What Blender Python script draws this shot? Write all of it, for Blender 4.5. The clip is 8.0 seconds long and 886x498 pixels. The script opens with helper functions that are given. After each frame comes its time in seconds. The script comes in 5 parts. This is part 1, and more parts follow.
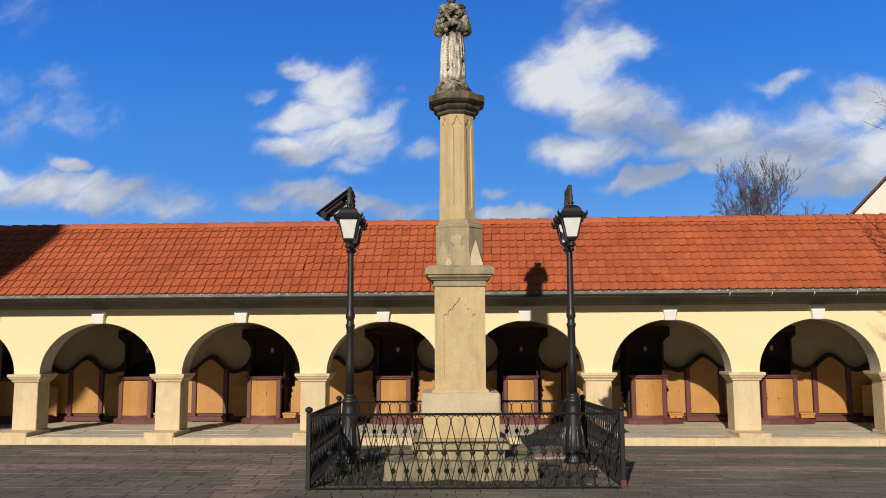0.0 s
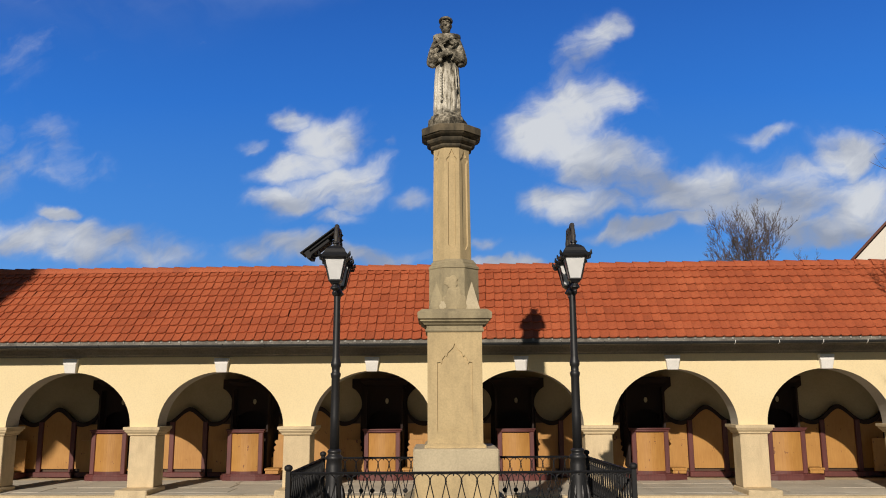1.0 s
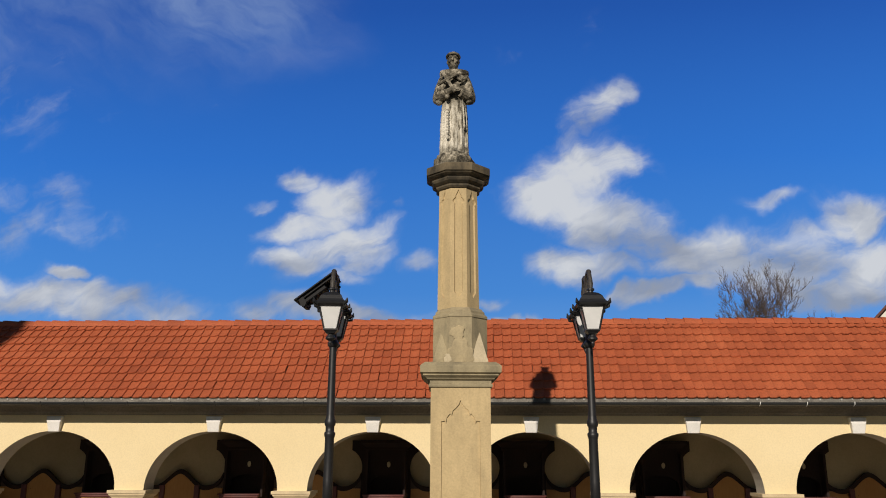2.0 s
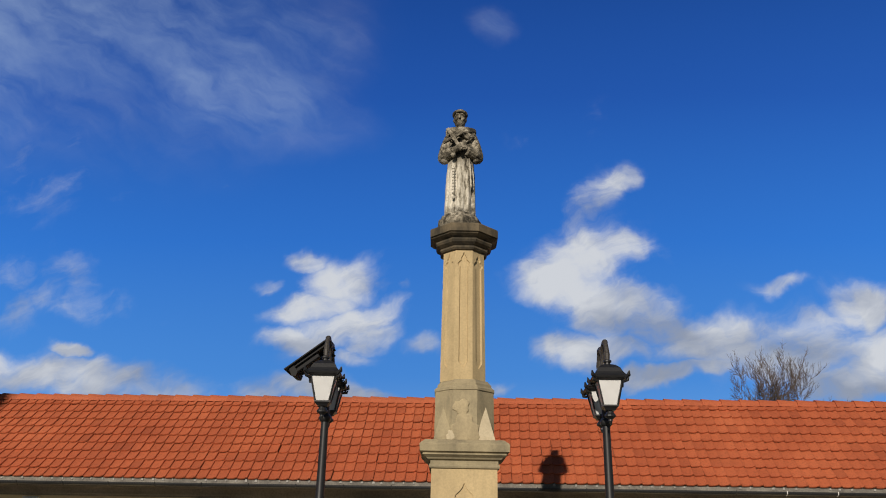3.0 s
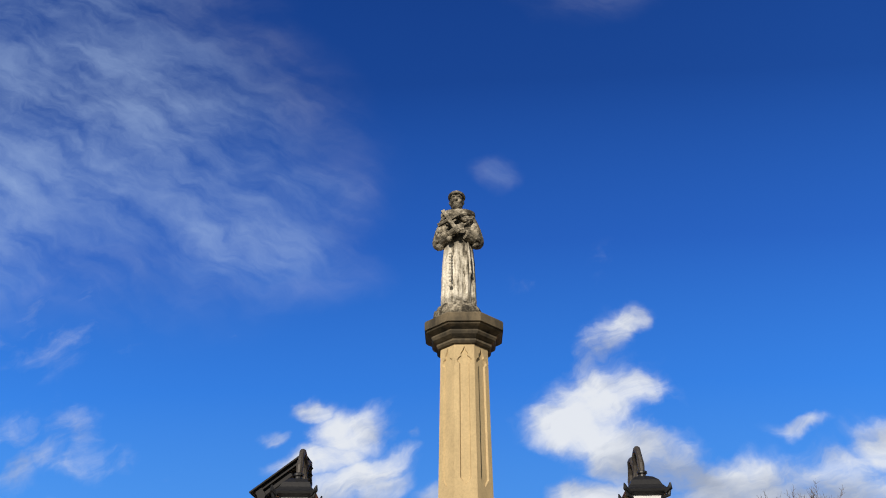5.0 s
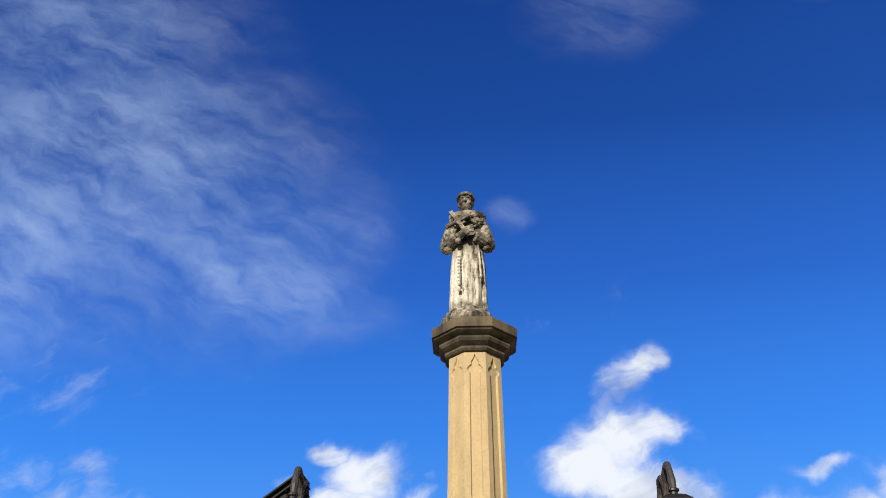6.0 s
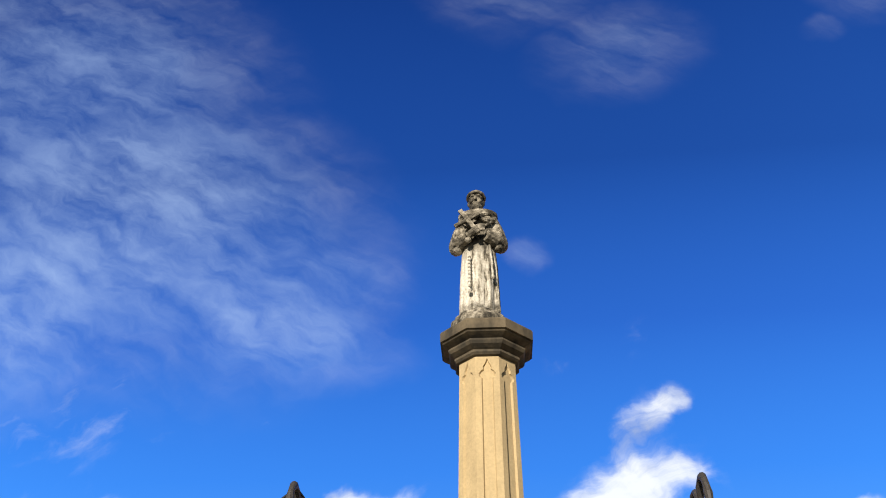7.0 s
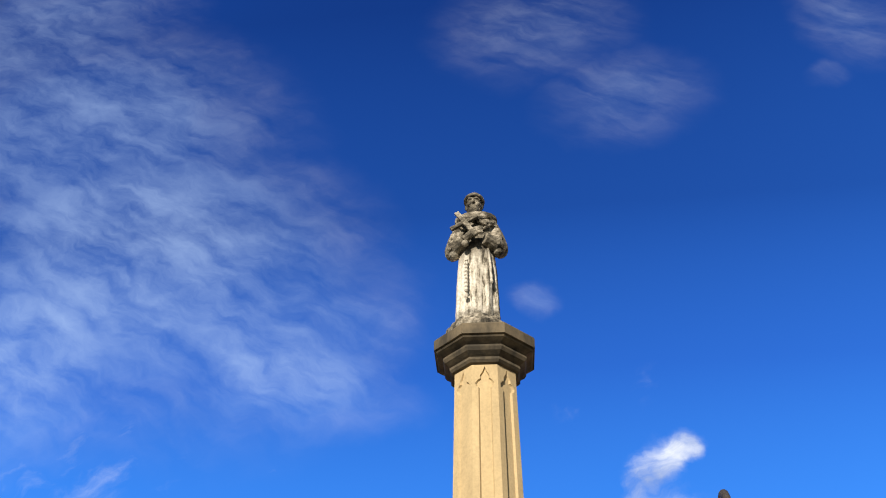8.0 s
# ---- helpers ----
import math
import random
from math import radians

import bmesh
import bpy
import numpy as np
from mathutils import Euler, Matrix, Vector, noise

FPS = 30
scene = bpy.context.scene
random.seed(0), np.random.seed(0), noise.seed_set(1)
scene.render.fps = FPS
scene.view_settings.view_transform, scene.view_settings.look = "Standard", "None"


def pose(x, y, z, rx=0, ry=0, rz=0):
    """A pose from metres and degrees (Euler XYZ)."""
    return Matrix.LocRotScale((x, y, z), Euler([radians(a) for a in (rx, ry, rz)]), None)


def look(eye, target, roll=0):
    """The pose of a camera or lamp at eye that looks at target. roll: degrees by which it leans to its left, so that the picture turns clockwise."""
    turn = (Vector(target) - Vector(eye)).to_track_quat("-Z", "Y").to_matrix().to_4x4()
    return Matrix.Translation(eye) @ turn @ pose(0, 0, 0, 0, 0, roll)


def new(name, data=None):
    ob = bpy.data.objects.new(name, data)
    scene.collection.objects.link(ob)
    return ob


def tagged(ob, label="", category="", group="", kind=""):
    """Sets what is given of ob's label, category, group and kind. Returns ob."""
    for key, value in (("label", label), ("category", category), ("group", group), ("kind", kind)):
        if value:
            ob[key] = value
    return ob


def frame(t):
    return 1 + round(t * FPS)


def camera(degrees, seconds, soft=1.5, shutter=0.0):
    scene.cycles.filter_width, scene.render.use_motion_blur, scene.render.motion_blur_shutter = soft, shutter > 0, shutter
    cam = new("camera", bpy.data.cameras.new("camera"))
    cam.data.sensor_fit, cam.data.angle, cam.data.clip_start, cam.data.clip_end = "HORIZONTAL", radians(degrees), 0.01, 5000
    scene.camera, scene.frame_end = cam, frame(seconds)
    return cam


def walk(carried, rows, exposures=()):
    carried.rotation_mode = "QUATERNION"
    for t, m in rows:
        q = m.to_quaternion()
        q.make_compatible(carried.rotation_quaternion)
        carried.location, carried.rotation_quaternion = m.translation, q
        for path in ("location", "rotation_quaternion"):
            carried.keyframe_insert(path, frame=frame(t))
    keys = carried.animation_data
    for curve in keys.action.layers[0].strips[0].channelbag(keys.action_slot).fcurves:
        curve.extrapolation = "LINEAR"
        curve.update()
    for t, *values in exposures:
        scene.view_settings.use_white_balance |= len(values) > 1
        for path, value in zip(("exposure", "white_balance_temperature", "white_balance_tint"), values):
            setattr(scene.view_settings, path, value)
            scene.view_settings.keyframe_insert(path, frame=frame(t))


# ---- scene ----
cam = camera(58.0, 8.0, soft=1.0)
PATH = [
    (0, (0.406, -11.019, 1.686), (0.298, -9.035, 1.916), -0.3),
    (0.5, (0.398, -10.654, 1.676), (0.278, -8.678, 1.958), 0.0),
    (1, (0.311, -10.259, 1.674), (0.231, -8.293, 2.028), -0.3),
    (1.5, (0.296, -9.846, 1.656), (0.209, -7.893, 2.076), -0.2),
    (3, (0.28, -8.747, 1.663), (0.17, -6.876, 2.362), 1.1),
    (3.5, (0.268, -8.401, 1.669), (0.147, -6.565, 2.453), 0.9),
    (4, (0.251, -8.056, 1.673), (0.139, -6.254, 2.534), -0.1),
    (4.5, (0.306, -7.712, 1.657), (0.19, -5.958, 2.611), 0.0),
    (6, (0.334, -6.678, 1.638), (0.179, -5.022, 2.748), 0.3),
    (6.5, (0.328, -6.339, 1.615), (0.153, -4.711, 2.764), 0.4),
    (7, (0.339, -6.018, 1.62), (0.149, -4.426, 2.816), 0.5),
    (7.5, (0.387, -5.682, 1.639), (0.179, -4.123, 2.873), 0.8),
    (8, (0.383, -5.397, 1.641), (0.179, -3.878, 2.925), 0.9),
]
walk(cam, [(t, look(eye, target, roll)) for t, eye, target, roll in PATH], [(0, -0.15), (1.5, -0.4), (3.5, -0.34), (4.5, -0.15), (6, 0.15), (8, 0.33)])

# ---------------------------------------------------------------- light
SUN_DIR = Vector((1.634, 7.17, -3.25)).normalized()
sun_data = bpy.data.lights.new("sun", "SUN")
sun_data.energy, sun_data.angle, sun_data.color = 4.95, radians(0.55), (1.0, 0.888, 0.76)
sun = new("sun", sun_data)
sun.rotation_mode = "QUATERNION"
sun.rotation_quaternion = SUN_DIR.to_track_quat("-Z", "Y")
sun.location = (-20, -60, 40)

world = bpy.data.worlds.new("world")
scene.world = world
world.use_nodes = True
wt = world.node_tree
wt.nodes.clear()
sky = wt.nodes.new("ShaderNodeTexSky")
sky.sky_type, sky.sun_disc = "NISHITA", False
sky.sun_elevation = radians(23.8)
sky.sun_rotation = math.atan2(-SUN_DIR.x, -SUN_DIR.y)
sky.air_density, sky.dust_density, sky.ozone_density = 1.0, 0.15, 3.0
tint = wt.nodes.new("ShaderNodeMix")
tint.data_type, tint.blend_type = "RGBA", "MULTIPLY"
tint.inputs[0].default_value = 1.0
tint.inputs[7].default_value = (0.86, 0.95, 1.0, 1)
bg = wt.nodes.new("ShaderNodeBackground")
bg.inputs[1].default_value = 0.034
wo = wt.nodes.new("ShaderNodeOutputWorld")
wt.links.new(sky.outputs[0], tint.inputs[6])
wt.links.new(tint.outputs[2], bg.inputs[0])
wt.links.new(bg.outputs[0], wo.inputs[0])


# ---------------------------------------------------------------- materials
class Nodes:
    def __init__(self, name):
        self.mat = bpy.data.materials.new(name)
        self.mat.use_nodes = True
        self.tree = self.mat.node_tree
        self.bsdf = self.tree.nodes["Principled BSDF"]

    def add(self, kind, **props):
        n = self.tree.nodes.new(kind)
        for k, v in props.items():
            setattr(n, k, v)
        return n

    def link(self, a, b):
        self.tree.links.new(a, b)

    def coords(self):
        return self.add("ShaderNodeTexCoord").outputs["Object"]

    def world_coords(self):
        return self.add("ShaderNodeNewGeometry").outputs["Position"]

    def noise(self, vec, scale, detail=4.0, rough=0.55, stretch=None):
        if stretch:
            m = self.add("ShaderNodeMapping")
            m.inputs["Scale"].default_value = stretch
            self.link(vec, m.inputs["Vector"])
            vec = m.outputs[0]
        n = self.add("ShaderNodeTexNoise")
        n.inputs["Scale"].default_value = scale
        n.inputs["Detail"].default_value = detail
        n.inputs["Roughness"].default_value = rough
        self.link(vec, n.inputs["Vector"])
        return n.outputs[0]

    def ramp(self, fac, stops):
        r = self.add("ShaderNodeValToRGB")
        el = r.color_ramp.elements
        while len(el) < len(stops):
            el.new(0.5)
        for e, (p, c) in zip(el, stops):
            e.position = p
            e.color = (*c, 1) if len(c) == 3 else c
        self.link(fac, r.inputs[0])
        return r.outputs[0]

    def mix(self, fac, a, b, mode="MIX"):
        m = self.add("ShaderNodeMix", data_type="RGBA", blend_type=mode)
        for sock, v in ((m.inputs[0], fac), (m.inputs[6], a), (m.inputs[7], b)):
            if isinstance(v, (int, float)):
                sock.default_value = v
            elif isinstance(v, tuple):
                sock.default_value = (*v, 1)
            else:
                self.link(v, sock)
        return m.outputs[2]

    def bump(self, height, strength=0.3, distance=0.01):
        b = self.add("ShaderNodeBump")
        b.inputs["Strength"].default_value = strength
        b.inputs["Distance"].default_value = distance
        self.link(height, b.inputs["Height"])
        self.link(b.outputs[0], self.bsdf.inputs["Normal"])

    def colour(self, c):
        if isinstance(c, tuple):
            self.bsdf.inputs["Base Color"].default_value = (*c, 1)
        else:
            self.link(c, self.bsdf.inputs["Base Color"])

    def finish(self, rough=0.8, metal=0.0):
        self.bsdf.inputs["Roughness"].default_value = rough
        self.bsdf.inputs["Metallic"].default_value = metal
        return self.mat


def two_scale(name, dark, mid, light, big=0.9, fine=18.0, rough=0.85, bump=0.3, dist=0.01, stretch=None, metal=0.0, vary=0.0, grain=0.72):
    """A worn surface: broad patches, fine grain and relief."""
    n = Nodes(name)
    v = n.world_coords()
    a = n.noise(v, big, 5, 0.6, stretch)
    b = n.noise(v, fine, 4, 0.6, stretch)
    c = n.ramp(a, [(0.3, dark), (0.5, mid), (0.7, light)])
    g = n.ramp(b, [(0.3, (grain,) * 3), (0.6, (1.04, 1.04, 1.04))])
    c = n.mix(1.0, c, g, "MULTIPLY")
    if vary:
        r = n.add("ShaderNodeObjectInfo").outputs["Random"]
        t = n.ramp(r, [(0.0, (1 - vary,) * 3), (1.0, (1 + vary,) * 3)])
        c = n.mix(1.0, c, t, "MULTIPLY")
    n.colour(c)
    n.bump(b, bump, dist)
    return n.finish(rough, metal)


def sandstone(name, base, stain, stain_from, grime=0.5):
    """Weathered sandstone with vertical rain streaks, blotches and dark lichen."""
    n = Nodes(name)
    v = n.world_coords()
    big = n.noise(v, 2.2, 6, 0.62)
    streak = n.noise(v, 3.2, 5, 0.6, (1.7, 1.7, 0.5))
    fine = n.noise(v, 45, 5, 0.65)
    warm = n.ramp(big, [(0.3, tuple(x * 0.78 for x in base)), (0.55, base), (0.75, tuple(min(1, x * 1.12) for x in base))])
    mask = n.ramp(n.mix(0.5, big, streak), [(stain_from, (0, 0, 0)), (stain_from + 0.16, (1, 1, 1))])
    m2 = n.mix(1.0, mask, (grime, grime, grime), "MULTIPLY")
    c = n.mix(m2, warm, stain)
    c = n.mix(1.0, c, n.ramp(fine, [(0.3, (0.86, 0.86, 0.86)), (0.6, (1.03, 1.03, 1.03))]), "MULTIPLY")
    n.colour(c)
    n.bump(n.mix(0.35, fine, big), 0.35, 0.008)
    return n.finish(0.92)


def tile_material():
    n = Nodes("clay_roof_tile")
    v = n.world_coords()
    g = n.noise(v, 0.7, 5, 0.6)
    f = n.noise(v, 30, 4, 0.6)
    c = n.ramp(g, [(0.3, (0.39, 0.088, 0.032)), (0.55, (0.45, 0.108, 0.039)), (0.75, (0.52, 0.137, 0.052))])
    isl = n.add("ShaderNodeNewGeometry").outputs["Random Per Island"]
    rnd = n.add("ShaderNodeObjectInfo").outputs["Random"]
    s = n.add("ShaderNodeMath", operation="ADD")
    n.link(isl, s.inputs[0])
    n.link(rnd, s.inputs[1])
    fr = n.add("ShaderNodeMath", operation="FRACT")
    n.link(s.outputs[0], fr.inputs[0])
    c = n.mix(1.0, c, n.ramp(fr.outputs[0], [(0.0, (0.80, 0.78, 0.78)), (0.12, (0.92, 0.92, 0.92)), (0.6, (1, 1, 1)), (1.0, (1.06, 1.09, 1.10))]), "MULTIPLY")
    c = n.mix(1.0, c, n.ramp(f, [(0.28, (0.66, 0.66, 0.66)), (0.5, (1, 1, 1))]), "MULTIPLY")
    n.colour(c)
    n.bump(f, 0.25, 0.006)
    return n.finish(0.75)


def paving_material(name, dark, light):
    n = Nodes(name)
    v = n.world_coords()
    a = n.noise(v, 0.6, 6, 0.7, (0.6, 1.6, 1.0))
    f = n.noise(v, 28, 5, 0.65)
    c = n.ramp(a, [(0.35, dark), (0.62, light)])
    damp = n.noise(v, 1.3, 6, 0.7, (0.45, 2.2, 1.0))
    c = n.mix(n.ramp(damp, [(0.50, (0, 0, 0)), (0.66, (0.7, 0.7, 0.7))]), c, (0.085, 0.085, 0.052))
    isl = n.add("ShaderNodeNewGeometry").outputs["Random Per Island"]
    rnd = n.add("ShaderNodeObjectInfo").outputs["Random"]
    s = n.add("ShaderNodeMath", operation="ADD")
    n.link(isl, s.inputs[0])
    n.link(rnd, s.inputs[1])
    fr = n.add("ShaderNodeMath", operation="FRACT")
    n.link(s.outputs[0], fr.inputs[0])
    c = n.mix(1.0, c, n.ramp(fr.outputs[0], [(0.0, (0.87, 0.88, 0.86)), (1.0, (1.08, 1.07, 1.06))]), "MULTIPLY")
    c = n.mix(1.0, c, n.ramp(f, [(0.3, (0.6, 0.6, 0.6)), (0.6, (1.05, 1.05, 1.05))]), "MULTIPLY")
    n.colour(c)
    n.bump(f, 0.4, 0.01)
    return n.finish(0.85)


def statue_material():
    """Pale limestone, streaked white on the robe and darker towards +x, with black lichen on the head and sleeves."""
    n = Nodes("weathered_statue_stone")
    v = n.world_coords()
    streak = n.noise(v, 12.0, 7, 0.72, (2.4, 2.4, 0.35))
    blot = n.noise(v, 9.0, 7, 0.72)
    fine = n.noise(v, 60, 5, 0.65)
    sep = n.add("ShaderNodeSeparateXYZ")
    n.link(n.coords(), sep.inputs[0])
    # robe tone: streaks and blotches, darker towards +x
    x_bias = n.add("ShaderNodeMath", operation="MULTIPLY_ADD")
    n.link(sep.outputs[0], x_bias.inputs[0])
    x_bias.inputs[1].default_value = -0.36
    n.link(n.mix(0.3, streak, blot), x_bias.inputs[2])
    pale = n.ramp(x_bias.outputs[0], [(0.36, (0.04, 0.036, 0.027)), (0.42, (0.16, 0.14, 0.10)), (0.46, (0.44, 0.405, 0.32)), (0.56, (0.74, 0.70, 0.59))])
    black = n.ramp(blot, [(0.37, (0.022, 0.019, 0.014)), (0.45, (0.068, 0.06, 0.044)), (0.53, (0.20, 0.178, 0.132)), (0.63, (0.47, 0.425, 0.335))])
    edge = n.add("ShaderNodeMath", operation="MULTIPLY_ADD")
    n.link(blot, edge.inputs[0])
    edge.inputs[1].default_value = 0.35
    n.link(sep.outputs[2], edge.inputs[2])
    lichen = n.add("ShaderNodeMapRange")
    lichen.inputs["From Min"].default_value, lichen.inputs["From Max"].default_value = 0.84, 0.98
    n.link(edge.outputs[0], lichen.inputs["Value"])
    foot = n.add("ShaderNodeMapRange")
    foot.inputs["From Min"].default_value, foot.inputs["From Max"].default_value = 0.40, 0.24
    n.link(edge.outputs[0], foot.inputs["Value"])
    mm = n.add("ShaderNodeMath", operation="MAXIMUM")
    n.link(lichen.outputs[0], mm.inputs[0])
    n.link(foot.outputs[0], mm.inputs[1])
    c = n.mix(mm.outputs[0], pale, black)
    c = n.mix(1.0, c, n.ramp(fine, [(0.3, (0.6, 0.6, 0.6)), (0.6, (1.06, 1.06, 1.06))]), "MULTIPLY")
    n.colour(c)
    n.bump(n.mix(0.4, fine, blot), 0.6, 0.012)
    return n.finish(0.95)


def painted_wood(name, base, dark, chip=None, rough=0.5):
    n = Nodes(name)
    v = n.coords()
    a = n.noise(n.world_coords(), 1.6, 4, 0.55)
    grain = n.noise(v, 9.0, 5, 0.6, (4.0, 4.0, 0.4))
    c = n.ramp(n.mix(0.5, a, grain), [(0.35, dark), (0.6, base)])
    if chip:
        spots = n.noise(n.world_coords(), 11.0, 3, 0.6, (1.0, 1.0, 0.55))
        c = n.mix(n.ramp(spots, [(0.675, (0, 0, 0)), (0.695, (1, 1, 1))]), c, chip)
    n.colour(c)
    n.bump(grain, 0.25, 0.004)
    return n.finish(rough)


def plain(name, col, rough=0.6, metal=0.0):
    n = Nodes(name)
    f = n.noise(n.world_coords(), 40, 4, 0.6)
    n.colour(n.mix(1.0, col, n.ramp(f, [(0.3, (0.7, 0.7, 0.7)), (0.65, (1.15, 1.15, 1.15))]), "MULTIPLY"))
    n.bump(f, 0.15, 0.003)
    return n.finish(rough, metal)


M_PLASTER = two_scale("cream_plaster", (0.76, 0.62, 0.36), (0.80, 0.66, 0.39), (0.83, 0.69, 0.42), 0.5, 35, 0.9, 0.06, 0.003, grain=0.95)
M_PIER = sandstone("yellow_sandstone_pier", (0.69, 0.555, 0.345), (0.44, 0.34, 0.21), 0.50, 0.5)
M_STONE = sandstone("buff_sandstone", (0.57, 0.44, 0.238), (0.31, 0.24, 0.135), 0.475, 0.55)
M_STONE_GREY = sandstone("grey_weathered_sandstone", (0.40, 0.335, 0.205), (0.15, 0.13, 0.085), 0.46, 0.7)
M_STONE_DARK = sandstone("lichen_stained_capital", (0.185, 0.147, 0.09), (0.03, 0.027, 0.02), 0.40, 0.9)
M_FLAKE = sandstone("flaking_render", (0.49, 0.40, 0.24), (0.22, 0.185, 0.115), 0.44, 0.75)
M_PATCH = sandstone("pale_repair_render", (0.54, 0.46, 0.31), (0.36, 0.31, 0.20), 0.53, 0.5)
M_STATUE = statue_material()
M_TILE = tile_material()
M_KEY = two_scale("white_painted_stone", (0.72, 0.70, 0.65), (0.78, 0.76, 0.71), (0.82, 0.80, 0.76), 3, 40, 0.8, 0.08, 0.003, grain=0.94)
M_SOFFIT = two_scale("dark_brown_eaves_board", (0.17, 0.145, 0.112), (0.215, 0.185, 0.145), (0.26, 0.225, 0.18), 1.5, 25, 0.7, 0.2, 0.004)
M_GUTTER = plain("dark_grey_zinc", (0.055, 0.057, 0.058), 0.45, 0.6)
M_MORTAR = two_scale("grey_eaves_mortar", (0.12, 0.11, 0.095), (0.19, 0.175, 0.15), (0.28, 0.26, 0.22), 4, 30, 0.9, 0.3, 0.006)
M_LUMP = two_scale("pale_grey_mortar", (0.24, 0.23, 0.21), (0.36, 0.35, 0.32), (0.50, 0.48, 0.44), 6, 30, 0.9, 0.3, 0.006)
M_IRON = plain("black_painted_iron", (0.008, 0.008, 0.0085), 0.68, 0.0)
M_IRON_RUST = two_scale("rusty_iron", (0.10, 0.03, 0.02), (0.16, 0.055, 0.035), (0.22, 0.09, 0.06), 12, 60, 0.85, 0.3, 0.004)
M_LAMP = plain("anthracite_painted_cast_iron", (0.016, 0.0165, 0.018), 0.46, 0.0)
M_ARM = plain("grey_brown_cast_bracket", (0.055, 0.049, 0.043), 0.6, 0.1)
M_OCHRE = painted_wood("ochre_painted_wood", (0.47, 0.245, 0.065), (0.38, 0.18, 0.042), (0.16, 0.06, 0.03))
M_MAROON = painted_wood("maroon_painted_wood", (0.135, 0.040, 0.036), (0.085, 0.026, 0.024))
# dark brown stands in for shade on the screens' backing boards
M_SHADEBOARD = painted_wood("shade_brown_board", (0.095, 0.05, 0.026), (0.06, 0.032, 0.018))
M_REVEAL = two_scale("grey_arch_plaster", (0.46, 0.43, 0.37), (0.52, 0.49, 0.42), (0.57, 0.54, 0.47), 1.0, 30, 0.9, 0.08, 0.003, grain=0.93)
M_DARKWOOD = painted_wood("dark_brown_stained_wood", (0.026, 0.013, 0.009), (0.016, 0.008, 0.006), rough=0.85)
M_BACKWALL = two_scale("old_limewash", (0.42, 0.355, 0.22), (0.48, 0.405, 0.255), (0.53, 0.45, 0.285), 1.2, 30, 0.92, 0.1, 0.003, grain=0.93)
# ceiling colour kept dark to deepen the shade inside the arcade
M_CEILING = two_scale("shade_darkened_boards", (0.10, 0.08, 0.055), (0.14, 0.11, 0.075), (0.17, 0.135, 0.095), 1.2, 30, 0.9, 0.2, 0.004)
M_FOUND = sandstone("mossy_foundation_stone", (0.34, 0.29, 0.18), (0.085, 0.085, 0.05), 0.42, 0.85)
M_CRACK = plain("rust_brown_crack", (0.42, 0.31, 0.17), 0.9)
M_FLOOR = two_scale("pale_flagstone", (0.50, 0.45, 0.36), (0.60, 0.545, 0.44), (0.68, 0.62, 0.50), 1.2, 24, 0.9, 0.2, 0.005, vary=0.08, grain=0.85)
M_PAVE = paving_material("grey_brown_paving", (0.125, 0.115, 0.088), (0.225, 0.20, 0.158))
M_PAVE_PINK = paving_material("reddish_paving", (0.25, 0.182, 0.15), (0.345, 0.258, 0.218))
M_GROUND = two_scale("sandy_joint_ground", (0.075, 0.068, 0.045), (0.105, 0.095, 0.064), (0.14, 0.125, 0.088), 0.8, 30, 0.95, 0.4, 0.01)
M_SOIL = two_scale("dark_gritty_soil", (0.028, 0.028, 0.019), (0.045, 0.043, 0.031), (0.075, 0.07, 0.05), 2.5, 45, 0.95, 0.6, 0.012)
M_BARK = two_scale("grey_brown_bark", (0.085, 0.07, 0.055), (0.13, 0.105, 0.085), (0.18, 0.15, 0.12), 3, 30, 0.9, 0.3, 0.01)
M_TWIG = two_scale("reddish_brown_twig", (0.085, 0.062, 0.048), (0.12, 0.09, 0.07), (0.16, 0.125, 0.1), 3, 30, 0.9, 0.2, 0.005)
M_WHITEWALL = two_scale("white_plaster", (0.72, 0.69, 0.60), (0.76, 0.73, 0.65), (0.80, 0.77, 0.70), 0.6, 30, 0.9, 0.05, 0.003, grain=0.95)
M_VERGE = plain("brown_verge_board", (0.13, 0.045, 0.03), 0.7)
M_PANEL = plain("dark_blue_solar_glass", (0.012, 0.016, 0.03), 0.12, 0.0)
M_BLACKBOX = plain("black_plastic", (0.006, 0.006, 0.007), 0.75)
M_CABLE = plain("black_rubber_cable", (0.012, 0.012, 0.013), 0.5)
M_TOWER = two_scale("pale_rendered_tower_wall", (0.52, 0.47, 0.36), (0.58, 0.53, 0.42), (0.63, 0.58, 0.47), 0.4, 20, 0.9, 0.1, 0.005)
M_SPIRE = plain("slate_spire", (0.06, 0.065, 0.075), 0.6)
M_MOSS = two_scale("moss_and_grass", (0.03, 0.04, 0.016), (0.05, 0.065, 0.026), (0.085, 0.09, 0.04), 8, 50, 0.95, 0.3, 0.006)


def lamp_glass():
    n = Nodes("milk_white_lantern_pane")
    f = n.noise(n.coords(), 8, 3, 0.5)
    n.colour(n.ramp(f, [(0.3, (0.78, 0.79, 0.78)), (0.7, (0.84, 0.85, 0.84))]))
    n.bsdf.inputs["Transmission Weight"].default_value = 0.15
    return n.finish(0.25)


M_MILK = lamp_glass()


